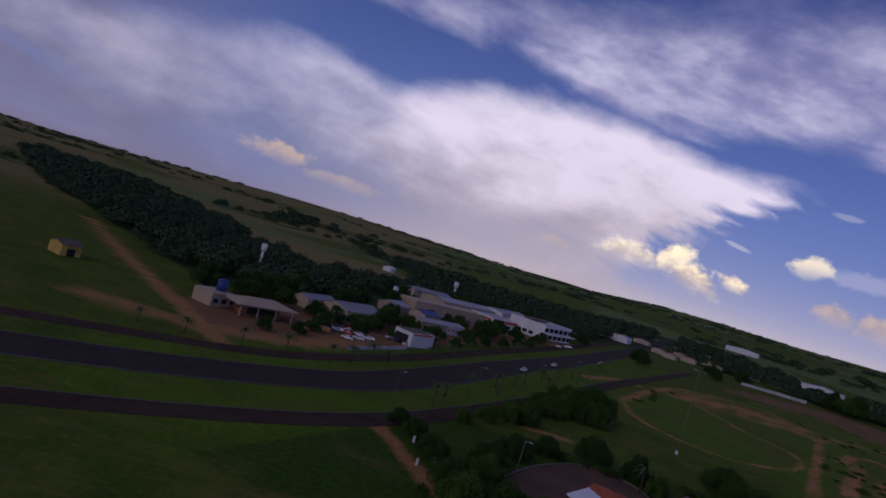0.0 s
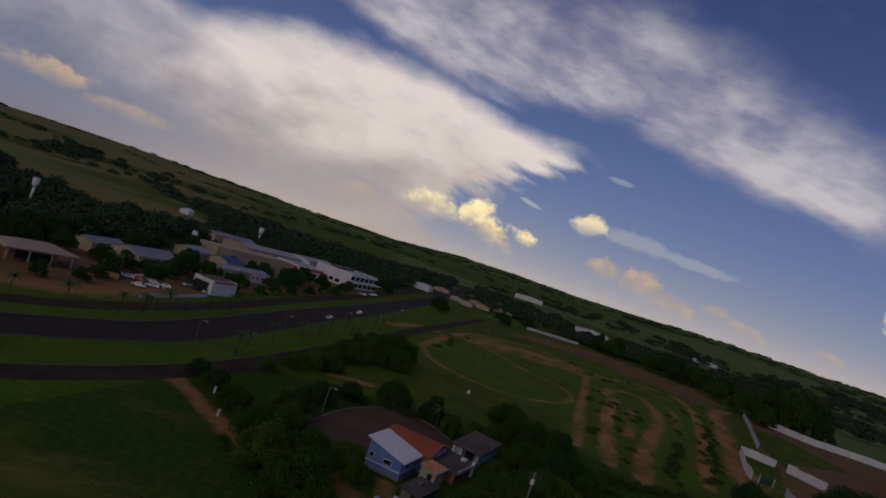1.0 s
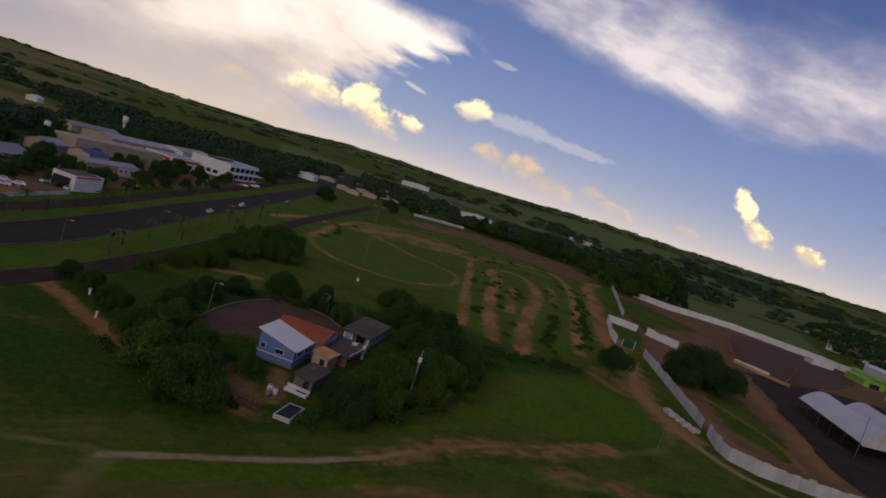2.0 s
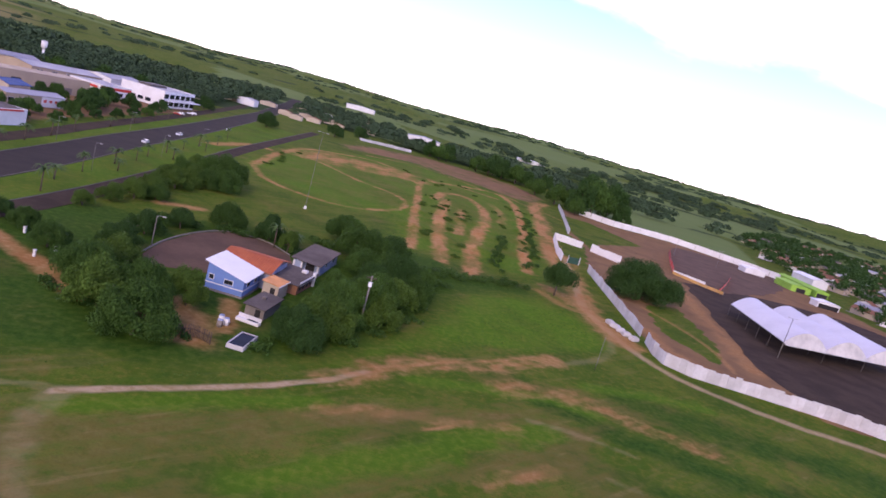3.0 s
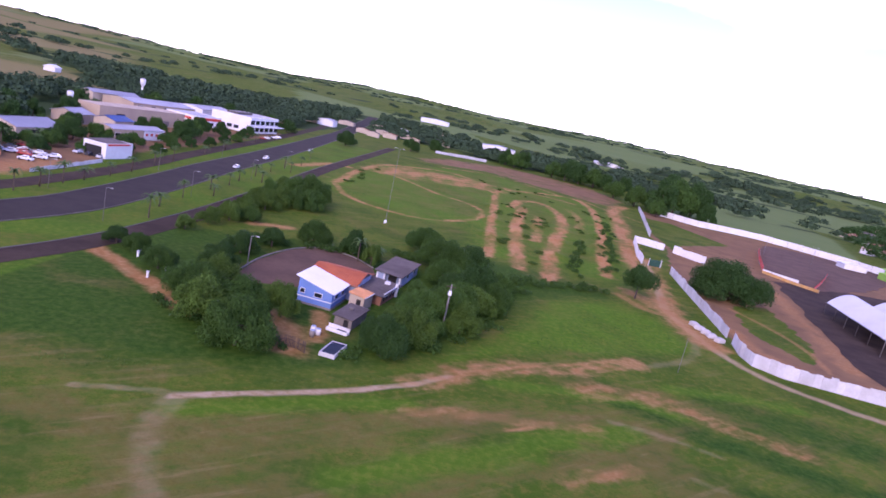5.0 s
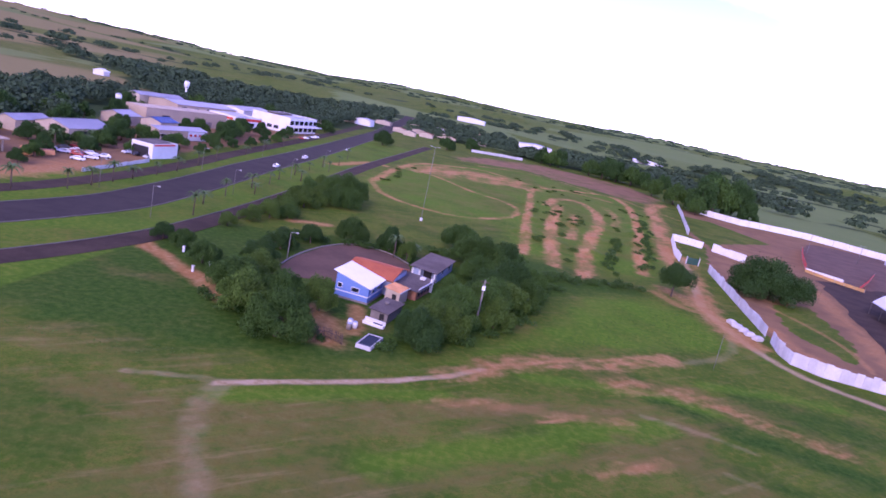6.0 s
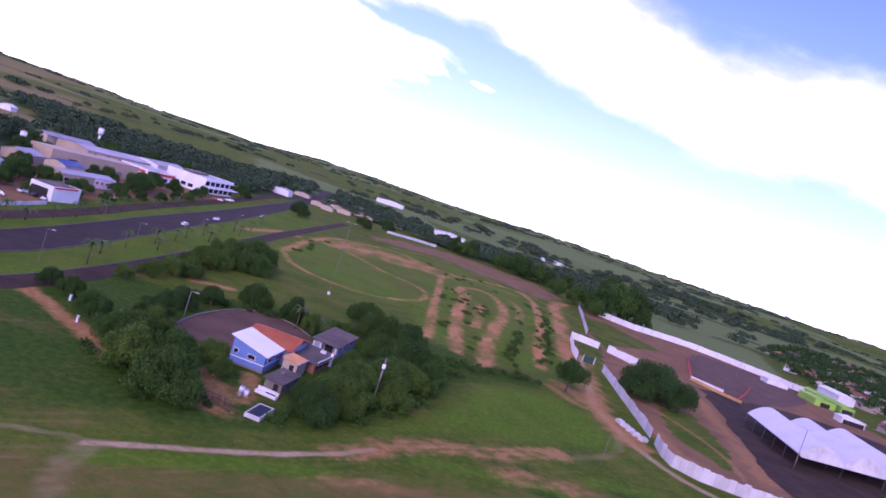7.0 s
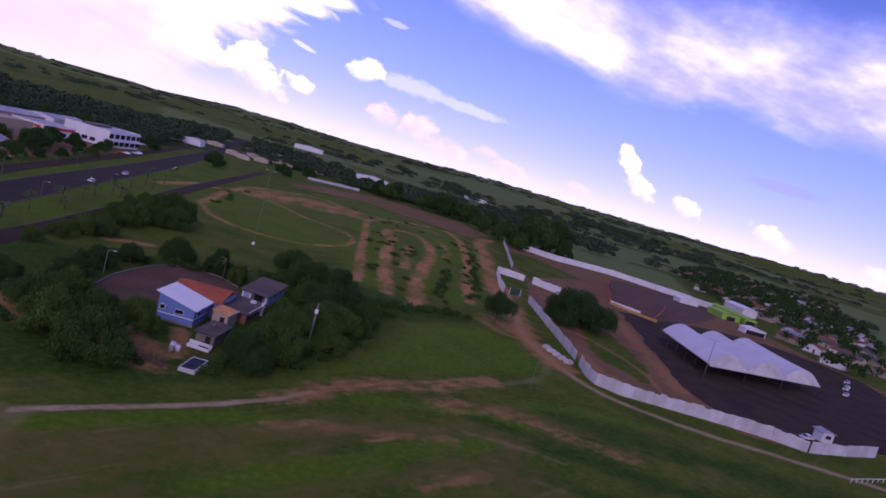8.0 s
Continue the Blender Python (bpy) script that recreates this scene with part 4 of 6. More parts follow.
SHOP_TREES = [(-121, 218, 6, 4.5), (-122, 258, 7, 5), (-126, 268, 8.5, 6.5), (-131, 280, 9, 7), (-134, 298, 8.5, 6.5), (-127, 306, 7, 5), (-139, 268, 7, 5), (-121, 318, 5, 4), (-124, 334, 5.5, 4.5), (-168, 214, 9, 7), (-174, 226, 10, 7),
              (-134, 205, 7, 5), (-113, 232, 4, 3), (-117, 206, 5.5, 4), (-128, 410, 8, 7), (-131, 214, 7, 5), (-150, 228, 6.5, 5), (-168, 232, 7, 4.5), (-144, 216, 6.5, 5), (-172, 258, 9, 6), (-142, 262, 6, 4.5), (-176, 282, 8, 6)]
YARD_TREES = [(-142, 420, 9, 8), (-133, 196, 5.5, 4), (-131, 180, 5, 4), (-113, 262, 4.5, 3), (-113, 200, 4.5, 3), (-119, 240, 6, 4.5), (-122, 172, 5, 3.5), (-126, 158, 5, 3.5), (-110, 215, 4, 3), (-113, 246, 4, 3), (-115, 282, 4.5, 3.2),
              (-116, 298, 4.5, 3.2), (-128, 346, 4.5, 3.2), (-188, 290, 9, 6), (-196, 372, 11, 8), (-184, 402, 11, 8), (-166, 408, 10, 7), (-150, 400, 9, 6.5), (-153, 152, 8, 6), (-160, 160, 9, 7), (-151, 166, 7, 5), (-163, 174, 9, 7), (-133, 172, 6, 4.5), (-128, 186, 6, 4.5), (-120, 200, 5, 4),
              (-158, 208, 8, 6), (-147, 208, 6.5, 4.5), (-172, 196, 10, 7), (-166, 146, 9, 7), (-122, 150, 4.5, 3), (-118, 140, 4, 2.6), (-121, 130, 4, 2.6), (-118, 186, 4.5, 3), (-140, 170, 6, 4.5)]
for i, (x, y, h, r) in enumerate(SHOP_TREES + YARD_TREES):
    tree(x, y, h, r, "far_dense" if i % 3 else "far_round", "dark green tree between the shops", "shop trees", i)


def shrub_row(name, spots, label, mat, seed, count=60, size=0.32):
    """Low bushes that nobody could count, as one object."""
    rng = np.random.RandomState(seed)
    vs, fs, base = [], [], 0
    for x, y, r, h in spots:
        z = land_at(x, y)
        n = max(12, int(count * r))
        cs = [(x + rng.uniform(-0.5, 0.5) * r, y + rng.uniform(-0.5, 0.5) * r, z + h * rng.uniform(0.25, 0.55)) for _ in range(5)]
        v, f = leaf_cloud(rng, cs, [0.55 * r] * 5, n, size, squash=min(1.0, h / r), shell=0.4)
        v[:, 2] = np.maximum(v[:, 2], z)
        vs.append(v)
        fs.append(f + base)
        base += len(v)
    return tagged(new(name, cloud_mesh(name, np.vstack(vs), np.vstack(fs), mat)), label, "shrubs", kind="stuff")


rng = np.random.RandomState(77)
spots = []
for a, b, n, r in [((-46, 112), (-44, 132), 12, 1.8), ((-44, 132), (-20, 142), 16, 1.6), ((-12, 82), (6, 108), 16, 1.5), ((6, 108), (14, 140), 16, 1.6), ((10, 146), (36, 160), 22, 1.7),
                   ((-18, 146), (6, 162), 16, 2.0), ((-40, 86), (-28, 76), 10, 1.6), ((30, 172), (40, 230), 18, 1.6), ((44, 186), (60, 300), 26, 1.6), ((-24, 84), (-20, 80), 4, 0.9)]:
    for t in np.linspace(0, 1, n):
        spots.append((a[0] + (b[0] - a[0]) * t + rng.normal() * 1.2, a[1] + (b[1] - a[1]) * t + rng.normal() * 1.4, r * rng.uniform(0.6, 1.3), r * rng.uniform(0.6, 1.2)))
shrub_row("bushes", spots, "tangled dark green bushes along the garden and track", M_LEAF, 5, 150, 0.19)
spots = []
for line in ([(12, 300), (11.5, 250), (11, 190)], [(21, 290), (20.3, 240), (19, 175)], [(29, 270), (27.5, 240)], [(45, 300), (39.5, 240), (34, 195)], [(67, 350), (55, 270), (48, 215)],
             [(0, 372), (20, 376), (44, 378)], [(-50, 250), (-52, 300), (-49, 330)], [(12, 345), (30, 350), (52, 345), (55, 320)]):
    for p in resample(line, 3.0):
        if rng.random() < 0.3:
            spots.append((p[0] + rng.normal() * 1.9, p[1] + rng.normal() * 3.0, rng.uniform(0.8, 2.4), rng.uniform(0.4, 1.3)))
shrub_row("track_weeds", spots, "low green weeds on the banks between dirt lanes", M_LEAF_LIGHT, 6, 260, 0.13)


def tufts(name, poly, n, size, mat, label, seed):
    """Rough grass tufts scattered over an area."""
    rng = np.random.RandomState(seed)
    p = np.array(poly, float)
    x = rng.uniform(p[:, 0].min(), p[:, 0].max(), n * 3)
    y = rng.uniform(p[:, 1].min(), p[:, 1].max(), n * 3)
    keep = (inside(x, y, poly) > 0) & (waves(x, y, 11, seed) + 0.6 * waves(x, y, 4, seed + 1) > -0.5)
    for line, half, _ in WORN + PATHS[:4]:
        keep &= near_line(x, y, line) > half * 1.6
    x, y = x[keep][:n], y[keep][:n]
    m = len(x)
    h = size * rng.uniform(0.5, 1.5, m)
    a = rng.uniform(0, 6.28, m)
    lean = rng.normal(size=(m, 2)) * 0.35
    c, s = np.cos(a) * h * 0.55, np.sin(a) * h * 0.55
    z = land(x, y)
    quad = np.stack([np.stack([x - c, y - s, z], -1), np.stack([x + c, y + s, z], -1),
                     np.stack([x + c * 1.1 + lean[:, 0] * h, y + s * 1.1 + lean[:, 1] * h, z + h], -1),
                     np.stack([x - c * 1.1 + lean[:, 0] * h, y - s * 1.1 + lean[:, 1] * h, z + h * 0.8], -1)], 1)
    return tagged(new(name, cloud_mesh(name, quad.reshape(-1, 3), np.arange(m * 4).reshape(-1, 4), mat)), label, "grass", kind="stuff")


tufts("meadow_grass", [(-60, 62), (-8, 72), (12, 100), (30, 140), (48, 150), (52, 126), (30, 112), (6, 94), (-16, 72), (-40, 62)], 9000, 0.11, M_LEAF_LIGHT, "bright green meadow tufts before the garden trees", 9)




def make_palm():
    t = thing("palm_tree", "slender young palm on the grass strip by the avenue", "palm", group="avenue palms")
    part("trunk", rod_mesh("trunk", [(0, 0, -0.1), (0.05, 0, 1.6), (0.02, 0.05, 3.4)], [0.16, 0.12, 0.10], M_BARK, 6), t)
    rng = np.random.RandomState(4)
    verts, faces = [], []
    for k in range(15):
        a = k * 2.4 + rng.uniform(-0.2, 0.2)
        rise, reach = rng.uniform(0.2, 1.3), rng.uniform(1.5, 2.0)
        b = len(verts)
        for j in range(5):
            u = j / 4
            w = 0.30 * (1 - abs(u - 0.45)) * (1.15 - u)
            r, z = reach * u, 3.4 + rise * math.sin(u * 2.2) - 1.1 * u * u
            for sgn in (-1, 0, 1):
                verts.append((r * math.cos(a) - sgn * w * math.sin(a), r * math.sin(a) + sgn * w * math.cos(a), z - abs(sgn) * 0.10))
        for j in range(4):
            for q in (0, 1):
                faces.append((b + 3 * j + q, b + 3 * j + q + 1, b + 3 * j + q + 4, b + 3 * j + q + 3))
    part("crown", mesh_of("crown", verts, faces, M_PALM), t)
    return t


palm = make_palm()
palm.matrix_basis = pose(-74.5, 265, 0)
spread = [(-75.7, 231), (-74.4, 198), (-73.4, 175), (-72.2, 156), (-67, 130), (-71, 142), (-73, 187), (-75, 214), (-76, 248), (-78, 290), (-69, 167), (-69.5, 205), (-71, 240), (-106, 109),
          (-100, 117), (-122, 94), (-114, 100), (-95, 135), (-95, 127), (-95, 143), (-95, 151), (-95, 162), (-96, 174), (-98, 190), (-100, 206), (-103, 236), (-106, 262), (-109, 290), (-112, 312),
          (-130, 168), (-134, 176), (-127, 178), (-132, 186), (-136, 170), (-22, 134), (-18.5, 137)]
for i, (x, y) in enumerate(spread):
    copy_thing(palm, pose(x, y, 0, 0, 0, i * 67) @ Matrix.Diagonal((0.9 + 0.25 * (i % 3), 0.9 + 0.25 * (i % 3), 0.8 + 0.12 * (i % 5), 1)))


def far_woods(name, n, near, far, size, per, label, seed, wide=1.1):
    """Woods on the hills: clumps of leaf sprays in one object."""
    rng = np.random.RandomState(seed)
    a = np.radians(rng.uniform(-78, 62, n * 8))
    r = np.sqrt(rng.uniform(near ** 2, far ** 2, n * 8))
    x, y = r * np.sin(a), r * np.cos(a)
    keep = rng.random(n * 8) < in_woods(x, y) * 0.95 + 0.0008
    keep &= inside(x, y, ARENA) < -6
    keep &= near_line(x, y, AVENUE) > 14
    keep &= near_line(x, y, SIDE_ROAD) > 8
    keep &= near_line(x, y, FRONT_ROAD) > 10
    keep &= inside(x, y, [(-66, 190), (-70, 470), (-30, 500), (110, 480), (90, 380), (60, 200)]) < 0
    keep &= inside(x, y, [(-45, 390), (-60, 480), (-40, 520), (20, 575), (100, 540), (120, 400), (60, 390)]) < 0
    keep &= inside(x, y, [(-112, 110), (-104, 150), (-106, 215), (-114, 330), (-118, 400), (-186, 402), (-206, 350), (-206, 300), (-186, 258), (-184, 236), (-166, 220), (-166, 180), (-152, 172), (-152, 122)]) < 2
    keep &= inside(x, y, [(-14, 690), (-14, 830), (40, 830), (40, 690)]) < 2
    x, y = x[keep][:n], y[keep][:n]
    m = len(x)
    h = size * rng.uniform(0.6, 1.3, m)
    z = land(x, y)
    lob = rng.normal(size=(m, per, 3))
    lob /= np.linalg.norm(lob, axis=2)[:, :, None]
    lob[:, :, 2] = np.abs(lob[:, :, 2])
    pos = np.stack([x, y, z + h * 0.35], -1)[:, None, :] + lob * (h * 0.55)[:, None, None] * rng.uniform(0.55, 1.1, (m, per, 1)) * np.array([wide, wide, 0.95])
    nrm = lob + rng.normal(size=lob.shape) * 0.4
    nrm /= np.linalg.norm(nrm, axis=2)[:, :, None]
    t = np.cross(nrm, rng.normal(size=lob.shape))
    t /= np.linalg.norm(t, axis=2)[:, :, None] + 1e-9
    b = np.cross(nrm, t)
    s = (h[:, None, None] * 1.25 * (0.4 + 0.55 * wide) / math.sqrt(per)) * rng.uniform(0.6, 1.3, (m, per, 1))
    quad = np.stack([pos - t * s, pos - b * s * 0.8, pos + t * s, pos + b * s * 0.8], 2).reshape(-1, 3)
    k = m * per
    return tagged(new(name, cloud_mesh(name, quad, np.arange(k * 4).reshape(-1, 4), M_FAR)), label, "woods", kind="stuff")


far_woods("near_woods", 1150, 200, 620, 8.0, 230, "dark green woods behind the shops and walls", 61)
far_woods("middle_woods", 1700, 600, 1500, 9.0, 120, "dark woods and tree lines across the fields", 62, 1.5)
far_woods("hill_woods", 4200, 1450, 4300, 4.6, 30, "dark tree lines on the distant hills", 63, 4.0)


# ---- white perimeter walls ----
PANEL = box_mesh("panel", (1.0, 0.14, 1.0), M_PANEL, 0.02, (0, 0, 0.5))
PANEL_BRIGHT = box_mesh("panel", (1.0, 0.14, 1.0), M_WHITE, 0.02, (0, 0, 0.5))


def panel_wall(points, height, length, label, seed=0, uneven=0.10, panel=PANEL):
    """A wall of upright concrete panels between posts."""
    rng = np.random.RandomState(seed)
    w = thing("perimeter_wall", label, "wall", pose(points[0][0], points[0][1], 0))
    inv = w.matrix_basis.inverted()
    for a, b in zip(points[:-1], points[1:]):
        a, b = np.array(a, float), np.array(b, float)
        L = np.linalg.norm(b - a)
        n = max(1, round(L / length))
        ang = math.degrees(math.atan2(b[1] - a[1], b[0] - a[0]))
        for i in range(n):
            c = a + (b - a) * (i + 0.5) / n
            hh = height * (1 + rng.uniform(-uneven, uneven))
            m = pose(c[0], c[1], land_at(c[0], c[1]) - 0.05, rng.uniform(-1.5, 1.5), 0, ang + rng.uniform(-2.5, 2.5))
            part("panel", panel, w, at=inv @ m @ Matrix.Diagonal((L / n * 0.985, 1, hh, 1)))
    return w


panel_wall([(66.6, 210), (64, 176), (61.6, 142)], 2.6, 2.6, "long whitewashed concrete panel wall beside the track", 1)
panel_wall([(61.3, 138), (60, 130), (60.5, 124.5), (65, 120.8), (77, 119), (88, 117.2), (97, 115), (103.5, 112)], 2.7, 1.35, "whitewashed concrete panel wall with an uneven top", 2)
panel_wall([(104, 112), (116, 116), (127.5, 120.5)], 2.6, 4.0, "white concrete panel wall beside the entrance", 3)
panel_wall([(133, 123), (152, 131), (178, 143)], 2.6, 4.0, "white concrete panel wall beyond the entrance gap", 4)
panel_wall([(58.8, 216), (60, 230), (66.3, 266), (77.6, 261)], 2.8, 3.4, "white corner wall of the enclosure at the track", 5, 0.06, PANEL_BRIGHT)
panel_wall([(81, 260), (85.5, 254), (90, 247.5)], 3.0, 3.6, "short white panel wall inside the enclosure", 6, 0.08, PANEL_BRIGHT)
panel_wall([(103.5, 428), (92, 362), (80, 296)], 2.6, 8.0, "grey white wall leading to the grove", 7)
panel_wall([(115, 416), (134, 400), (153, 404), (173, 405), (187, 396), (200, 384), (215, 369), (226, 350)], 3.6, 7.5, "long white wall along the field", 8, 0.03, PANEL_BRIGHT)
panel_wall([(-42, 530), (-20, 545), (0, 557)], 2.2, 6, "low white wall beside the brown strip", 9)
gate = thing("gate", "dark green metal gate in the white wall", "gate", pose(63, 216.4, 0, 0, 0, 12))
for s in (-1, 1):
    part("gate_leaf", box_mesh("gate_leaf", (1.95, 0.08, 2.2), M_GREENGATE, 0.01, (s * 1.0, 0, 1.15)), gate)
    part("gate_post", box_mesh("gate_post", (0.25, 0.25, 2.6), M_PANEL, 0.02, (s * 2.2, 0, 1.3)), gate)
for i, (x, y) in enumerate([(55.5, 146.5), (56, 144), (56.6, 141.6), (57.2, 139.3), (58.2, 137)]):
    b = thing("concrete_block", "white concrete block lying on the grass", "block", pose(x, y, 0, 0, 0, 20 + 25 * i), "loose blocks")
    part("slab", box_mesh("slab", (1.5, 2.0, 0.75), M_PANEL, 0.06, (0, 0, 0.37)), b)
    part("cap", box_mesh("cap", (1.1, 1.5, 0.2), M_PANEL, 0.03, (0, 0, 0.84)), b)


# ---- tent ----
def build_tent():
    """Three barrel vaults of white canvas side by side on steel posts."""
    p0, p1, q = np.array([112.0, 200.0]), np.array([107.5, 161.5]), np.array([152.0, 173.0])
    along, across = p0 - p1, (q - p1) / 3
    eave, rise, seg, rows = 3.9, 3.6, 14, 10
    t = thing("tent", "large white canvas tent with three barrel vaults", "tent", pose(p1[0], p1[1], 0))
    for k in range(3):
        verts, faces = [], []
        for i in range(rows + 1):
            for j in range(seg + 1):
                u = j / seg
                c = along * i / rows + across * (k + u)
                sag = 0.25 * math.sin(math.pi * i / rows)
                verts.append((c[0], c[1], eave + rise * math.sin(math.pi * u) ** 0.85 - sag * math.sin(math.pi * u)))
        n = seg + 1
        for i in range(rows):
            for j in range(seg):
                faces.append((i * n + j, i * n + j + 1, (i + 1) * n + j + 1, (i + 1) * n + j))
        part("vault", mesh_of("vault", verts, faces, M_CANVAS, True), t)
        for end in (0, 1):
            verts, faces = [], []
            out = -0.04 * along if end == 0 else 1.04 * along
            for j in range(seg + 1):
                u = j / seg
                c = along * end + across * (k + u)
                d = out + across * (k + u)
                verts.append((c[0], c[1], eave + rise * math.sin(math.pi * u) ** 0.85 - 0.02))
                verts.append((d[0], d[1], eave - 0.45))
            for j in range(seg):
                faces.append((2 * j, 2 * j + 1, 2 * j + 3, 2 * j + 2))
            part("end_canvas", mesh_of("end_canvas", verts, faces, M_CANVAS_CREAM, True), t, "cream canvas lunette closing the vault")
    post = rod_mesh("post", [(0, 0, -0.1), (0, 0, 2), (0, 0, eave + 0.05)], [0.10, 0.09, 0.08], M_FIBRE, 7)
    for k in range(4):
        for i in range(6):
            c = along * i / 5 + across * k
            part("post", post, t, at=pose(c[0], c[1], 0))
    for k in range(4):
        a, b = across * k, along + across * k
        part("eave_beam", rod_mesh("eave_beam", [(a[0], a[1], eave - 0.1), ((a[0] + b[0]) / 2, (a[1] + b[1]) / 2, eave - 0.1), (b[0], b[1], eave - 0.1)], [0.1] * 3, M_STEEL, 5), t)


build_tent()


def fence(points, height, mat, label, seed=0):
    f = thing("fence", label, "fence", pose(points[0][0], points[0][1], 0))
    inv = f.matrix_basis.inverted()
    for a, b in zip(points[:-1], points[1:]):
        a, b = np.array(a, float), np.array(b, float)
        L = np.linalg.norm(b - a)
        n = max(1, round(L / 4.0))
        ang = math.degrees(math.atan2(b[1] - a[1], b[0] - a[0]))
        board = box_mesh("board", (L / n * 0.97, 0.05, height * 0.85), mat, 0.0, (0, 0, height * 0.55))
        post = box_mesh("post", (0.1, 0.1, height), M_STEEL, 0.0, (L / n / 2, 0, height / 2))
        for i in range(n):
            c = a + (b - a) * (i + 0.5) / n
            m = inv @ pose(c[0], c[1], 0.05, 0, 0, ang)
            part("board", board, f, at=m)
            part("post", post, f, at=m)


fence([(145, 334), (131, 298), (118.5, 263)], 2.4, M_RED, "red fence beside the show ring")
fence([(118, 262), (123, 257), (128, 252)], 1.5, M_WHITE, "white boards along the show ring")
fence([(117, 260), (123, 248), (130, 240)], 1.3, M_YELLOW, "pale orange barrier beside the asphalt")
fence([(129, 242), (145, 268), (160, 294)], 1.6, M_RED, "low red fence crossing the show ring")


# ---- buildings ----
def window(parent, x, y, z, w, h, face, inv=None):
    """A framed pane set proud of a wall; face is the wall's outward angle in degrees."""
    m = pose(x, y, z, 0, 0, face)
    if inv is not None:
        m = inv @ m
    fr = part("window", box_mesh("window", (w + 0.16, 0.10, h + 0.16), M_WHITE, 0.01), parent, at=m)
    part("pane", box_mesh("pane", (w, 0.06, h), M_GLASS), fr, at=pose(0, -0.04, 0))
    return fr


def ribs(verts, faces, x0, x1, y0, y1, z0, z1, pitch, thick=0.06):
    """A ribbed metal or fibre sheet falling from x0 to x1."""
    n = max(2, int((y1 - y0) / pitch))
    b = len(verts)
    for i in range(2 * n + 1):
        y = y0 + (y1 - y0) * i / (2 * n)
        d = thick * (i % 2)
        verts.extend([(x0, y, z0 + d), (x1, y, z1 + d)])
    for i in range(2 * n):
        faces.append((b + 2 * i, b + 2 * i + 1, b + 2 * i + 3, b + 2 * i + 2))
    verts.extend([(x0, y0, z0 - 0.12), (x1, y0, z1 - 0.12), (x1, y1, z1 - 0.12), (x0, y1, z0 - 0.12)])
    k = len(verts) - 4
    faces.append((k, k + 3, k + 2, k + 1))
    e = b + 4 * n
    faces.append((k, k + 1, b + 1, b))
    faces.append((k + 2, k + 3, e, e + 1))
    faces.append((k + 1, k + 2, e + 1, *[b + 2 * i + 1 for i in range(2 * n - 1, -1, -1)]))
    faces.append((k + 3, k, *[b + 2 * i for i in range(2 * n + 1)]))


def sheet_roof(name, x0, x1, y0, y1, z0, z1, mat, pitch=0.5):
    v, f = [], []
    ribs(v, f, x0, x1, y0, y1, z0, z1, pitch)
    return mesh_of(name, v, f, mat)


def gable_roof(name, x0, x1, y0, y1, eave, ridge, mat, pitch=0.5):
    """Two ribbed slopes that meet at a ridge along y."""
    v, f = [], []
    xm = (x0 + x1) / 2
    ribs(v, f, xm, x0, y0, y1, ridge, eave, pitch)
    ribs(v, f, xm, x1, y0, y1, ridge, eave, pitch)
    b = len(v)
    v.extend([(xm - 0.18, y0, ridge + 0.03), (xm, y0, ridge + 0.16), (xm + 0.18, y0, ridge + 0.03), (xm - 0.18, y1, ridge + 0.03), (xm, y1, ridge + 0.16), (xm + 0.18, y1, ridge + 0.03)])
    f.extend([(b, b + 1, b + 4, b + 3), (b + 1, b + 2, b + 5, b + 4)])
    return mesh_of(name, v, f, mat)


def shell(name, x0, x1, y0, y1, h, mat, gable=None, tops=None):
    """Walls of a building; gable adds pointed ends, tops gives corner heights for a lean-to."""
    if tops is None:
        tops = (h, h, h, h)
    v = [(x0, y0, -0.3), (x1, y0, -0.3), (x1, y1, -0.3), (x0, y1, -0.3), (x0, y0, tops[0]), (x1, y0, tops[1]), (x1, y1, tops[2]), (x0, y1, tops[3])]
    f = [(1, 2, 6, 5), (3, 0, 4, 7), (4, 5, 6, 7)]
    if gable:
        xm = (x0 + x1) / 2
        v += [(xm, y0, gable), (xm, y1, gable)]
        f += [(0, 1, 5, 8, 4), (2, 3, 7, 9, 6)]
    else:
        f += [(0, 1, 5, 4), (2, 3, 7, 6)]
    return mesh_of(name, v, f, mat)


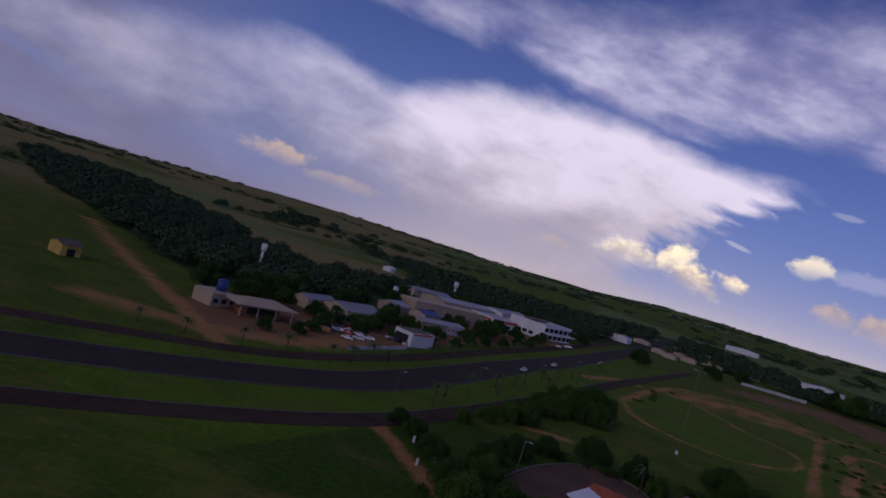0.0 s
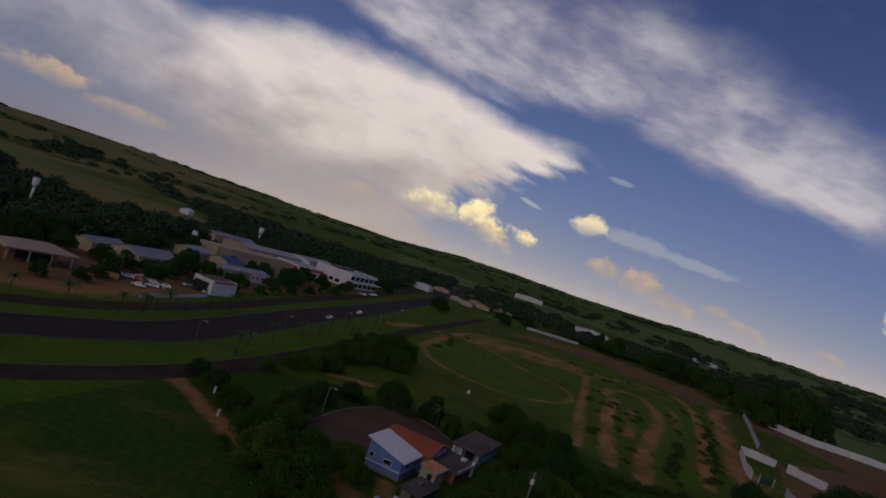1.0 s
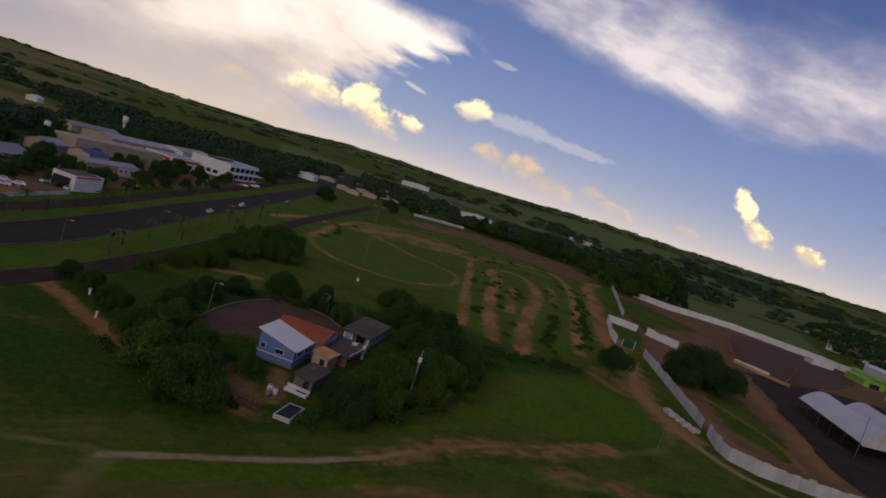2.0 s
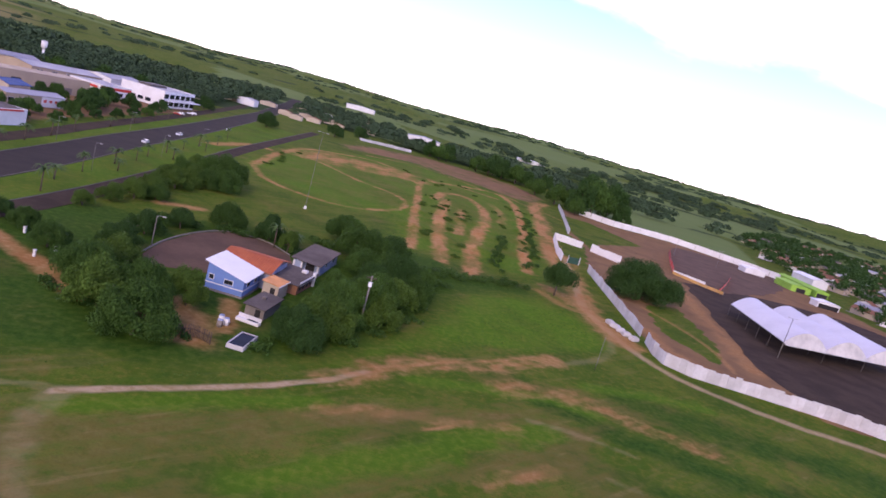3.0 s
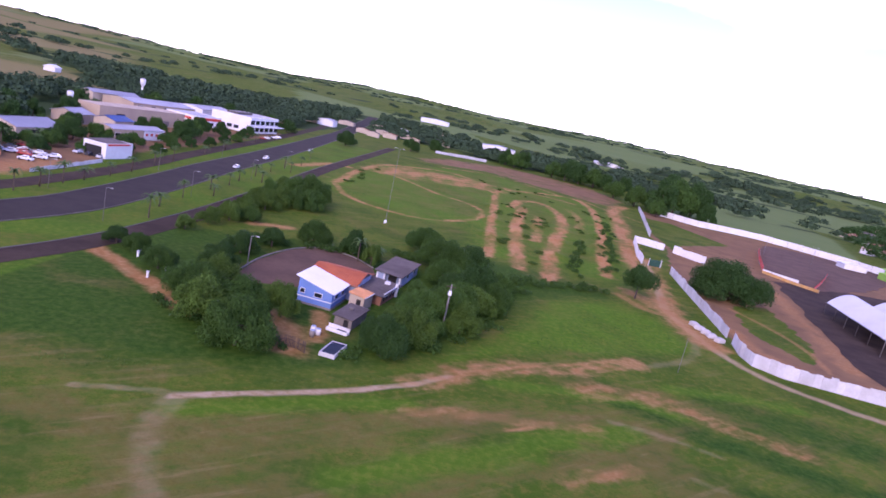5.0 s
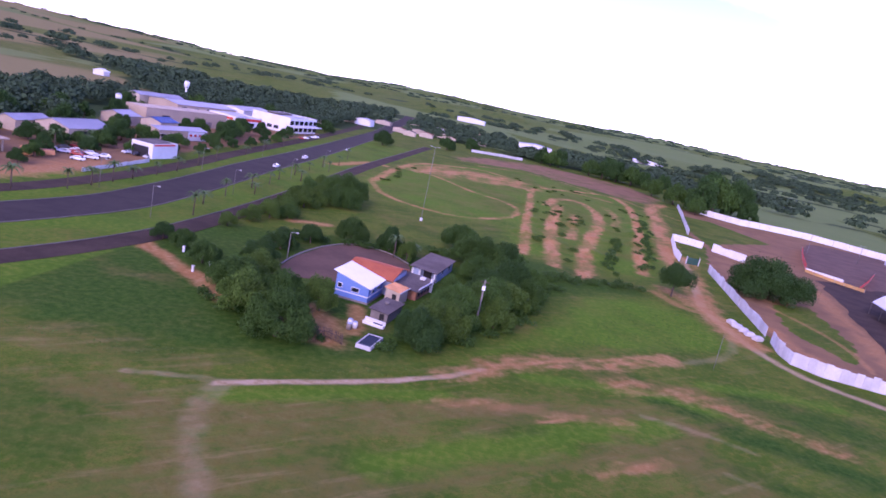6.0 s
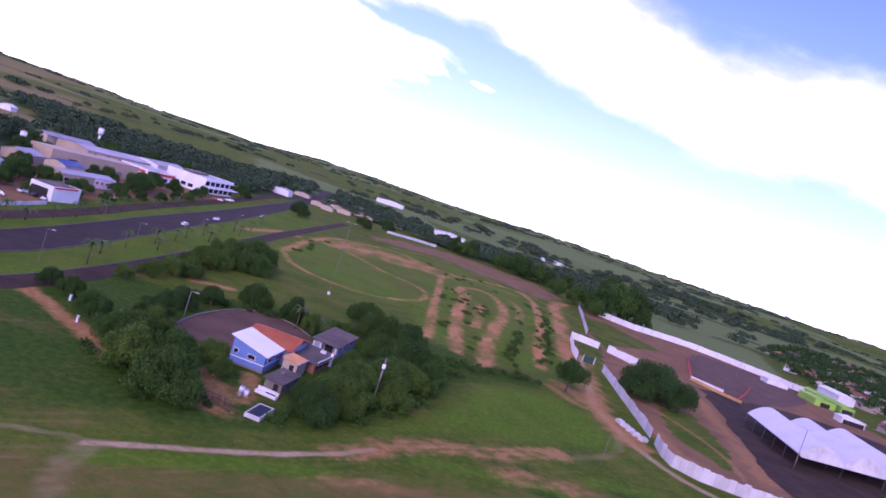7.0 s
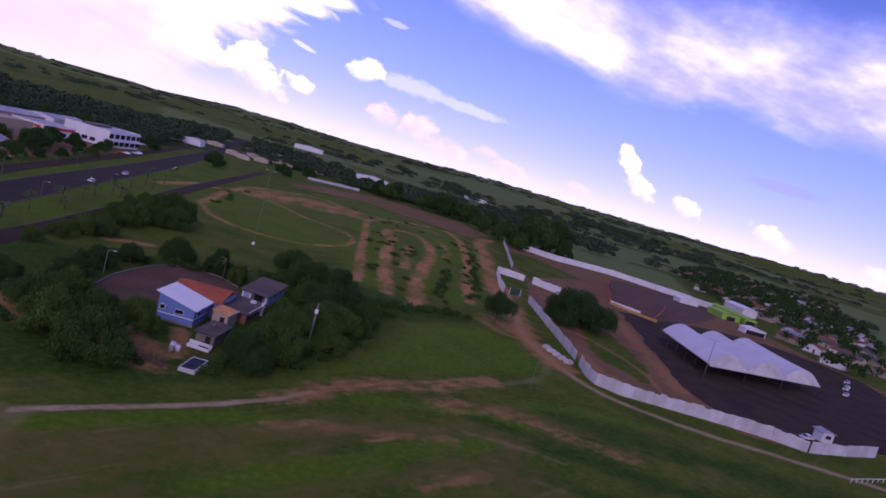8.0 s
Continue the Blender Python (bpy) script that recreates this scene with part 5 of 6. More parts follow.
def blue_house():
    t = thing("house", "small blue house with a white lean-to roof and pale band", "house", pose(-21.7, 103.0, 0, 0, 0, -7))
    w, d, hl, hr = 3.0, 3.5, 4.4, 2.9
    part("wall", shell("wall", -w, w, -d, d, 0, M_BLUE, tops=(hl, hr, hr, hl)), t)
    part("roof", sheet_roof("roof", -w - 0.5, w + 0.45, -d - 0.4, d + 0.3, hl + 0.28, hr + 0.02, M_ROOFWHITE, 0.45), t, "white ribbed metal roof")
    part("band", box_mesh("band", (2 * w + 0.10, 0.06, 0.16), M_WHITE, 0.0, (0, -d - 0.03, 1.25)), t, "white painted band")
    part("band", box_mesh("band", (0.06, 2 * d, 0.16), M_WHITE, 0.0, (w + 0.03, 0, 1.25)), t, "white painted band")
    part("plinth", box_mesh("plinth", (2 * w + 0.3, 2 * d + 0.3, 0.5), M_KERB, 0.03, (0, 0, 0.05)), t, "stained concrete plinth")
    window(t, -2.2, -d - 0.02, 2.2, 0.7, 0.7, 0)
    window(t, 0.6, -d - 0.02, 2.0, 1.3, 0.65, 0)
    window(t, w + 0.02, -1.6, 2.0, 1.1, 0.6, 90)
    window(t, w + 0.02, 1.4, 2.0, 1.1, 0.6, 90)
    r = thing("house_wing", "low house wing under a red clay tile roof", "house", pose(-20.6, 112.0, 0, 0, 0, -7))
    part("wall", shell("wall", -4.4, 4.2, -4.9, 4.4, 2.9, M_LIGHTBLUE), r)
    v, f = [], []
    cols, rows = 66, 12
    for j in range(rows + 1):
        u = j / rows
        for i in range(cols + 1):
            yy = -5.3 + 10.2 * u
            zz = 4.1 - 1.2 * abs(2 * u - 1)
            v.append((-4.9 + 9.6 * i / cols, yy, zz + (0.09 if i % 3 else 0.0) + 0.03 * (j % 2)))
    for j in range(rows):
        for i in range(cols):
            k = j * (cols + 1) + i
            f.append((k, k + 1, k + cols + 2, k + cols + 1))
    part("roof", mesh_of("roof", v, f, M_TILE), r, "red clay tile roof")
    part("fascia", box_mesh("fascia", (9.8, 0.15, 0.25), M_BRICK, 0.0, (-0.1, -5.25, 2.8)), r)


blue_house()


def stained_roof(name, w, y0, y1, z0, z1, sag, mat):
    """Old corrugated sheets that sag a little, laid in three courses."""
    v, f = [], []
    step = (y1 - y0) / 3
    for c in range(3):
        ribs(v, f, -w, w, y0 + c * step - 0.12, y0 + (c + 1) * step + 0.12, z0 - sag * (c == 1) + 0.05 * (c % 2), z1 - sag * (c == 1) + 0.05 * (c % 2), 0.42)
    return mesh_of(name, v, f, mat)


def garden_buildings():
    s = thing("shed", "long low grey shed with a stained fibre cement roof", "shed", pose(-13.2, 121.2, 0, 0, 0, -8))
    part("wall", shell("wall", -2.5, 2.5, 1.2, 13.6, 2.4, M_LIGHTBLUE, tops=(2.4, 2.2, 2.2, 2.4)), s)
    part("roof", stained_roof("roof", 2.95, -0.5, 14.0, 2.75, 2.4, 0.08, M_FIBRE), s)
    part("doorway", box_mesh("doorway", (1.7, 0.06, 1.9), M_DARK, 0.0, (0.5, 1.17, 1.0)), s, "dark panel for the shade in an open doorway")
    for x in (-2.4, -0.9, 2.3):
        part("pillar", box_mesh("pillar", (0.32, 0.3, 2.25), M_WHITE, 0.02, (x, 0.0, 1.1)), s, "white porch pillar")
    part("porch_wall", box_mesh("porch_wall", (1.3, 0.16, 1.5), M_LIGHTBLUE, 0.02, (-1.65, 0.05, 1.5)), s, "pale blue porch panel")
    window(s, -1.7, 1.17, 1.6, 0.9, 0.7, 0)
    window(s, 2.52, 5.0, 1.5, 1.0, 0.7, 90)
    window(s, 2.52, 10.0, 1.5, 1.0, 0.7, 90)
    a = thing("annex", "low brick annex under a dark stained fibre roof", "annex", pose(-13.9, 112.6, 0, 0, 0, -11))
    part("wall", shell("wall", -2.5, 2.6, -4.6, 4.6, 1.75, M_BRICK, tops=(1.75, 1.7, 1.7, 1.75)), a)
    part("roof", stained_roof("roof", 2.95, -5.0, 5.2, 2.05, 1.85, 0.10, M_FIBRE), a)
    part("parapet", box_mesh("parapet", (0.18, 6.4, 0.7), M_WHITE, 0.03, (2.75, -0.6, 1.75)), a, "dirty white parapet")
    part("pier", box_mesh("pier", (0.5, 0.5, 2.5), M_WHITE, 0.03, (2.75, 3.0, 1.25)), a, "white pier")
    part("water_box", box_mesh("water_box", (1.0, 0.8, 0.5), M_WHITE, 0.06, (1.0, 2.6, 2.3)), a, "white water box on the roof")
    for y in (-3.2, -1.6, 0.2, 1.8):
        part("opening", box_mesh("opening", (0.06, 0.9, 0.9), M_DARK, 0.0, (2.62, y, 1.0)), a, "dark square panel for the shade in an opening")
    o = thing("outhouse", "small outhouse with a faded orange roof", "outhouse", pose(-15.3, 104.6, 0, 0, 0, -12))
    part("wall", shell("wall", -1.35, 1.35, -1.9, 1.9, 2.3, M_CREAM, tops=(2.5, 2.3, 2.3, 2.5)), o)
    part("roof", sheet_roof("roof", -1.6, 1.5, -2.1, 2.1, 2.75, 2.45, M_ORANGE, 0.4), o, "faded orange roof")
    part("door", box_mesh("door", (0.8, 0.06, 1.8), M_DARK, 0.0, (0.4, -1.92, 0.93)), o)
    part("gutter", box_mesh("gutter", (0.14, 4.3, 0.16), M_WHITE, 0.02, (1.55, 0, 2.36)), o, "white gutter")
    h = thing("hut", "low hut with a dark grey fibre cement roof", "hut", pose(-15.0, 95.6, 0, 0, 0, -10))
    part("wall", shell("wall", -1.45, 1.45, -3.1, 3.3, 1.7, M_KERB), h)
    part("roof", stained_roof("roof", 1.75, -3.5, 3.6, 2.05, 1.85, 0.06, M_FIBRE), h)
    part("water_box", box_mesh("water_box", (0.6, 0.5, 0.35), M_KERB, 0.05, (-0.3, 0.6, 2.2)), h, "pale water box on the roof")
    part("doorway", box_mesh("doorway", (0.8, 0.06, 1.45), M_DARK, 0.0, (0.5, -3.12, 0.74)), h)
    b = thing("wash_trough", "white concrete wash trough", "trough", pose(-15.7, 90.3, 0, 0, 0, -14))
    part("basin", box_mesh("basin", (3.6, 0.8, 0.5), M_WHITE, 0.05, (0, 0, 0.3)), b)
    part("water", box_mesh("water", (1.6, 0.5, 0.05), M_WATER, 0.0, (0.7, 0, 0.54)), b)
    part("back", box_mesh("back", (3.6, 0.14, 0.5), M_PANEL, 0.03, (0, 0.44, 0.75)), b)
    p = thing("water_tank", "open concrete water tank with white rims", "tank", pose(-14.5, 82.9, 0, 0, 0, -8))
    for sx, sy, cx, cy in ((2.3, 0.18, 0, -2.35), (2.3, 0.18, 0, 2.35), (0.18, 4.52, -1.06, 0), (0.18, 4.52, 1.06, 0)):
        part("rim", box_mesh("rim", (sx, sy, 0.62), M_PANEL, 0.03, (cx, cy, 0.28)), p)
    part("water", box_mesh("water", (1.94, 4.5, 0.1), M_WATER, 0.0, (0, 0, 0.46)), p, "dark still water")
    for i, (x, yy) in enumerate([(-18.6, 86.5), (-18.0, 87.6), (-18.9, 88.3)]):
        d = thing("barrel", "pale plastic barrel beside the red earth yard", "barrel", pose(x, yy, 0), "barrels")
        part("drum", rod_mesh("drum", [(0, 0, 0), (0, 0, 0.5), (0, 0, 1.0)], [0.36, 0.42, 0.36], M_WHITE if i else M_KERB, 10), d)
        part("lid", rod_mesh("lid", [(0, 0, 1.0), (0, 0, 1.03), (0, 0, 1.06)], [0.38, 0.38, 0.34], M_LIGHTBLUE, 10), d)
    rng = np.random.RandomState(3)
    f = thing("picket_fence", "rough wooden stick fence round the yard", "fence", pose(-22, 80, 0))
    stick = rod_mesh("stick", [(0, 0, -0.1), (0.03, 0, 0.8), (0, 0.02, 1.6)], [0.06, 0.05, 0.04], M_BARK, 5)
    for i in range(26):
        u = i / 25
        part("stick", stick, f, at=pose(-1 + 5.2 * u, 1.2 * math.sin(u * 3) + rng.uniform(-0.1, 0.1), 0, rng.uniform(-6, 6), rng.uniform(-6, 6), 0))
    part("rail", rod_mesh("rail", [(-1, 0.1, 1.0), (1.6, 1.2, 1.05), (4.2, 0.2, 1.0)], [0.05] * 3, M_BARK, 5), f)


garden_buildings()


def hall(name, label, x0, x1, y0, y1, h, wall, roof, category="building", rise=1.2, parapet=0.0, wins=(), doors=(), base=None, turn=0.0):
    """A shop or warehouse: walls, roof, windows and doors on the sides that face the road."""
    z = land_at((x0 + x1) / 2, (y0 + y1) / 2) if base is None else base
    cx, cy = (x0 + x1) / 2, (y0 + y1) / 2
    t = thing(name, label, category, pose(cx, cy, z, 0, 0, turn))
    w, d = (x1 - x0) / 2, (y1 - y0) / 2
    part("wall", shell("wall", -w, w, -d, d, h, wall, gable=h + rise if rise and not parapet else None), t)
    if parapet:
        part("roof", sheet_roof("roof", -w + 0.3, w - 0.3, -d + 0.3, d - 0.3, h + 0.5, h + 0.1, roof, 1.2), t)
        for sx, sy, px, py in ((2 * w, 0.25, 0, -d + 0.12), (2 * w, 0.25, 0, d - 0.12), (0.25, 2 * d - 0.5, -w + 0.12, 0), (0.25, 2 * d - 0.5, w - 0.12, 0)):
            part("parapet", box_mesh("parapet", (sx + 0.02, sy + 0.02, parapet), wall, 0.0, (px, py, h + parapet / 2)), t)
    else:
        part("roof", gable_roof("roof", -w - 0.5, w + 0.5, -d - 0.4, d + 0.4, h + 0.05, h + rise + 0.15, roof, 1.2), t)
    for side, u, zz, ww, hh in wins:
        if side == "s":
            window(t, u, -d - 0.02, zz, ww, hh, 0)
        else:
            window(t, w + 0.02, u, zz, ww, hh, 90)
    for side, u, ww, hh, mat in doors:
        if side == "s":
            part("door", box_mesh("door", (ww, 0.12, hh), mat, 0.0, (u, -d - 0.03, hh / 2)), t)
        else:
            part("door", box_mesh("door", (0.12, ww, hh), mat, 0.0, (w + 0.03, u, hh / 2)), t)
    return t


show = hall("showroom", "white two-storey showroom with rows of dark windows", -151, -127, 351, 383, 8.2, M_WHITE, M_LIGHTROOF, parapet=0.5, rise=0, turn=-8,
            wins=[("e", -14 + 5.6 * i, zz, 4.4, 2.3) for i in range(6) for zz in (2.2, 6.0)] + [("s", -9 + 4.2 * i, 2.2, 3.0, 1.8) for i in range(4)])
part("canopy", box_mesh("canopy", (3.2, 33, 0.35), M_WHITE, 0.03, (14.4, 0, 4.1)), show, "white entrance canopy")
part("roof_box", box_mesh("roof_box", (7, 16, 1.2), M_FIBRE, 0.05, (-2, -4, 8.9)), show, "dark grey skylight on the roof")
red = hall("red_front_shop", "low shop with a red and white front", -162, -144, 322, 342, 5.2, M_WHITE, M_LIGHTROOF, parapet=0.5, rise=0, turn=-18, wins=[("e", -8 + 5.4 * i, 1.9, 3.4, 1.8) for i in range(4)])
part("fascia", box_mesh("fascia", (0.16, 19.4, 1.3), M_RED, 0.02, (9.1, 0, 4.3)), red, "red fascia board")
part("sign", box_mesh("sign", (5.0, 0.16, 1.1), M_RED, 0.02, (5.0, -10.1, 4.2)), red, "red sign panel")
part("white_board", box_mesh("white_board", (6.0, 0.16, 2.2), M_WHITE, 0.02, (-2.0, -10.12, 3.8)), red, "white board")
hall("warehouse", "long low warehouse with a pale ridged metal roof", -190, -168, 316, 356, 6.0, M_TAN, M_LIGHTROOF, rise=1.2, turn=-20, wins=[("e", -16 + 8 * i, 4.4, 3.0, 1.0) for i in range(5)])
hall("warehouse", "narrow warehouse with a pale blue-grey roof", -203, -194, 318, 346, 6.4, M_CREAM, M_LIGHTROOF, rise=1.2, turn=-20)
hall("back_hall", "white hall behind the showroom with a pale roof", -173, -156, 356, 384, 6.8, M_WHITE, M_LIGHTROOF, rise=1.2, turn=-12)
tan = hall("tan_hall", "large plain tan hall with a flat top", -165.4, -151.4, 262, 306, 6.2, M_TAN, M_CREAM, parapet=0.5, rise=0, turn=-22, doors=[("e", -12, 4, 4.0, M_DARK)])
part("coping", box_mesh("coping", (0.5, 44.2, 0.18), M_CREAM, 0.02, (6.9, 0, 6.8)), tan, "pale coping")
part("stain", box_mesh("stain", (0.05, 9.0, 2.6), M_KERB, 0.0, (7.02, 9, 1.5)), tan, "grey rendered lower wall")
sg = hall("shop_with_red_sign", "tan and white shop with a pale roof", -136, -128, 224, 248, 3.8, M_TAN, M_LIGHTROOF, rise=0.8, turn=-16, wins=[("e", -10 + 4 * i, 1.8, 2.2, 1.2) for i in range(3)])
part("white_front", box_mesh("white_front", (0.3, 9.6, 3.4), M_WHITE, 0.03, (4.1, 7.0, 1.9)), sg, "white shop front")
for i in range(4):
    part("red_panel", box_mesh("red_panel", (0.1, 1.2, 0.9), M_RED, 0.02, (4.3, 3.4 + 2.4 * i, 2.2)), sg, "red square panel")
hut = hall("white_kiosk", "white block shop with a long grey roof beside the service road", -116.5, -108.5, 184, 195, 4.3, M_WHITE, M_FIBRE, rise=0, parapet=0.3, turn=-10, doors=[("s", -0.6, 6, 3.4, M_DARK)])
part("sign_band", box_mesh("sign_band", (0.14, 9.0, 0.5), M_RED, 0.0, (4.07, -0.4, 4.2)), hut, "red sign band")
hall("blue_shed", "shed with a dark blue metal roof", -149, -140, 240, 251, 4.4, M_CREAM, M_TANKBLUE, rise=1.3, turn=-6)
hall("grey_roof_shop", "open yard shop under a blue-grey metal roof", -149, -136, 184, 202, 3.6, M_CREAM, M_LIGHTROOF, rise=1.8, turn=-8, doors=[("e", 0, 14, 2.8, M_DARK)])
hall("grey_roof_shop", "small shop under a blue-grey metal roof", -158, -151, 178, 193, 3.4, M_CREAM, M_LIGHTROOF, rise=1.2)
hall("grey_gable_shed", "small shed under a blue-grey gable roof", -165, -155, 238, 249, 3.8, M_CREAM, M_LIGHTROOF, rise=1.6)
hall("yellow_hut", "small yellow painted hut beside the farm road", -196, -189, 112, 118, 3.4, M_YELLOWHUT, M_FIBRE, rise=0.8, doors=[("e", 0, 2.4, 2.2, M_DARK)])
st = hall("station_building", "tan flat-roofed block of the filling station", -150, -142, 129, 138, 3.4, M_TAN, M_CREAM, parapet=0.4, rise=0, wins=[("e", -3 + 3 * i, 1.6, 1.8, 1.4) for i in range(3)])
can = thing("station_canopy", "tan tiled canopy on columns over the forecourt", "canopy", pose(-136, 141.5, 0, 0, 0, -16))


def hip_roof(name, w, d, z0, z1, mat):
    """A low hipped roof with a fascia."""
    v = [(-w, -d, z0 - 0.4), (w, -d, z0 - 0.4), (w, d, z0 - 0.4), (-w, d, z0 - 0.4), (-w, -d, z0), (w, -d, z0), (w, d, z0), (-w, d, z0), (0, -d + w, z1), (0, d - w, z1)]
    f = [(3, 2, 1, 0), (0, 1, 5, 4), (1, 2, 6, 5), (2, 3, 7, 6), (3, 0, 4, 7), (4, 5, 8), (5, 6, 9, 8), (6, 7, 9), (7, 4, 8, 9)]
    return mesh_of(name, v, f, mat)


part("hip_roof", hip_roof("hip_roof", 5.6, 9.4, 3.5, 5.0, M_TAN), can)
part("shop_block", box_mesh("shop_block", (6.4, 12, 2.7), M_BRICK, 0.04, (-1.6, 0, 1.35)), can, "reddish walls under the canopy")
part("shop_front", box_mesh("shop_front", (0.1, 9, 1.9), M_GLASS, 0.0, (1.68, 0, 1.2)), can, "dark glazed shop front")
part("gutter", box_mesh("gutter", (0.25, 18.6, 0.22), M_CREAM, 0.03, (5.7, 0, 3.36)), can, "cream gutter")
for x in (-4.8, 4.8):
    for y in (-8.2, -2.8, 2.8, 8.2):
        part("column", box_mesh("column", (0.35, 0.35, 3.1), M_CREAM, 0.04, (x, y, 1.5)), can)
panel_wall([(-105.5, 146), (-106, 160), (-107, 178)], 1.1, 3, "low white front wall of the shop yard", 14)
hall("far_shed", "long pale shed with a metal roof among trees", -9, 31, 792, 818, 5.0, M_WHITE, M_LIGHTROOF, rise=2.0)
hall("far_shed", "long white shed roof far across the fields", -116, -72, 1040, 1062, 6.0, M_WHITE, M_ROOFWHITE, rise=1.5)
hall("far_shed", "long white shed behind the tree row", 102, 131, 742, 756, 4.0, M_WHITE, M_ROOFWHITE, rise=1.2)
hall("far_shed", "white shed behind the tree row", 134, 146, 712, 726, 5.0, M_WHITE, M_ROOFWHITE, rise=1.2)
hall("far_shed", "pale long shed roof on the hill side", 178, 226, 1110, 1130, 4.5, M_WHITE, M_ROOFWHITE, rise=1.2)
hall("far_house", "white farmhouse on the dry hill field", -334, -325, 470, 477, 3.2, M_WHITE, M_ROOFWHITE, rise=1.5)
hall("gate_house", "white and tan roadside house with flags", -150, -136, 560, 575, 5.0, M_WHITE, M_LIGHTROOF, rise=1.0)
for i, (x, y, w, d) in enumerate([(-152, 474, 9, 7), (-162, 500, 10, 7), (-90, 590, 12, 8), (-80, 640, 14, 9), (-70, 610, 10, 8), (-60, 690, 16, 9), (-45, 660, 12, 8), (-100, 560, 10, 7), (60, 716, 14, 9), (72, 703, 12, 8), (-113, 578, 11, 7), (-102, 621, 13, 8), (-87, 651, 11, 8), (-83, 795, 13, 9), (-157, 570, 14, 9), (-142, 640, 15, 9), (-120, 700, 12, 8), (-100, 745, 12, 8), (-66, 830, 14, 9), (-40, 812, 12, 8)]):
    hall("roadside_house", "small roadside house with a pale or tiled roof", x - w / 2, x + w / 2, y - d / 2, y + d / 2, 3.4, M_WHITE if i % 4 == 1 else M_CREAM, M_TOWN_TILE if i % 2 == 0 else M_FIBRE, rise=1.1)

# arena side
lime = hall("lime_building", "long low lime green building", 222, 229, 322, 360, 3.4, M_LIME, M_LIME, rise=0.8, doors=[("s", 0, 6, 2.4, M_DARK)])
hall("lime_annex", "lime green annex with dark openings", 208, 219, 322, 338, 3.2, M_LIME, M_LIME, rise=0.7, doors=[("s", 0, 5, 2.2, M_DARK)])
hall("white_shed", "white shed with a shallow roof behind the lime building", 252, 262, 372, 394, 4.4, M_WHITE, M_ROOFWHITE, rise=1.2)
hall("white_stall", "white stall with a dark front", 199, 210, 285, 291, 2.8, M_WHITE, M_ROOFWHITE, rise=0.6, doors=[("s", 0, 10, 2.0, M_DARK)])
hall("white_stall", "white stall beside the far wall", 196, 208, 348, 356, 2.8, M_WHITE, M_ROOFWHITE, rise=0.6)
kiosk = hall("ticket_booth", "small white ticket booth at the entrance", 115, 117.8, 122.5, 125.5, 2.3, M_WHITE, M_LIGHTROOF, rise=0.3, wins=[("s", 0, 1.4, 1.4, 0.8)])


def make_town_house(seed, wall, roof):
    rng = np.random.RandomState(seed)
    w, d, h = rng.uniform(3.2, 4.6), rng.uniform(4.2, 6.0), rng.uniform(2.7, 3.3)
    t = thing("town_house", "small town house with a gabled roof among trees", "house", group="town houses")
    part("wall", shell("wall", -w, w, -d, d, h, wall, gable=h + 1.2), t)
    part("roof", gable_roof("roof", -w - 0.5, w + 0.5, -d - 0.4, d + 0.4, h + 0.02, h + 1.4, roof, 0.5), t)
    window(t, -1.6, -d - 0.02, 1.6, 1.2, 1.0, 0)
    window(t, -w - 0.02, 1.0, 1.6, 1.2, 1.0, -90)
    part("door", box_mesh("door", (0.9, 0.1, 2.0), M_DARK, 0.0, (1.2, -d - 0.03, 1.0)), t)
    part("yard_slab", box_mesh("yard_slab", (2 * w + 2, 2 * d + 3, 0.25), M_KERB, 0.02, (0, 0, 0.0)), t, "pale concrete yard slab")
    return t


KINDS = [make_town_house(1, M_CREAM, M_TOWN_TILE), make_town_house(2, M_WHITE, M_TOWN_TILE), make_town_house(3, M_CREAM, M_FIBRE), make_town_house(4, M_WHITE, M_LIGHTROOF), make_town_house(5, M_CREAM, M_TOWN_TILE)]
TOWN = [(196, 216), (250, 250), (460, 500), (660, 800), (520, 880), (370, 690), (300, 540), (262, 430), (236, 340), (218, 286)]
rng = np.random.RandomState(12)
spots, tries = [], 0
while len(spots) < 130 and tries < 9000:
    tries += 1
    x, y = rng.uniform(190, 660), rng.uniform(210, 880)
    if rng.random() > 0.25 + 0.75 * (y < 480):
        continue
    if inside(np.array([x]), np.array([y]), TOWN)[0] < 4 or min([math.hypot(x - a, y - b) for a, b in spots] + [99]) < 13:
        continue
    if 165 < x < 268 and 278 < y < 400 and y > 1.3 * x:
        continue
    spots.append((x, y))
for i, (x, y) in enumerate(spots):
    m = pose(x, y, land_at(x, y), 0, 0, 90 * rng.randint(4) + 34)
    if i < len(KINDS):
        KINDS[i].matrix_basis = m
    else:
        copy_thing(KINDS[rng.choice(len(KINDS), p=[0.28, 0.22, 0.2, 0.12, 0.18])], m)
tv, tf, base = [], [], 0
for _ in range(3400):
    x, y = rng.uniform(190, 660), rng.uniform(210, 880)
    if inside(np.array([x]), np.array([y]), TOWN)[0] < 0 or (165 < x < 268 and 278 < y < 400 and y > 1.3 * x) or min(math.hypot(x - a, y - b) for a, b in spots) < 6.5:
        continue
    s, z = rng.uniform(2.4, 5.8), land_at(x, y)
    cs = [(x + rng.uniform(-0.5, 0.5) * s, y + rng.uniform(-0.5, 0.5) * s, z + s * rng.uniform(0.7, 1.2)) for _ in range(5)]
    v, f = leaf_cloud(rng, cs, [0.6 * s] * 5, 110, 0.16 * s, shell=0.3)
    tv.append(v)
    tf.append(f + base)
    base += len(v)
tagged(new("town_trees", cloud_mesh("town_trees", np.vstack(tv), np.vstack(tf), M_LEAF_DARK)), "dark garden trees among the town houses", "trees", kind="stuff")


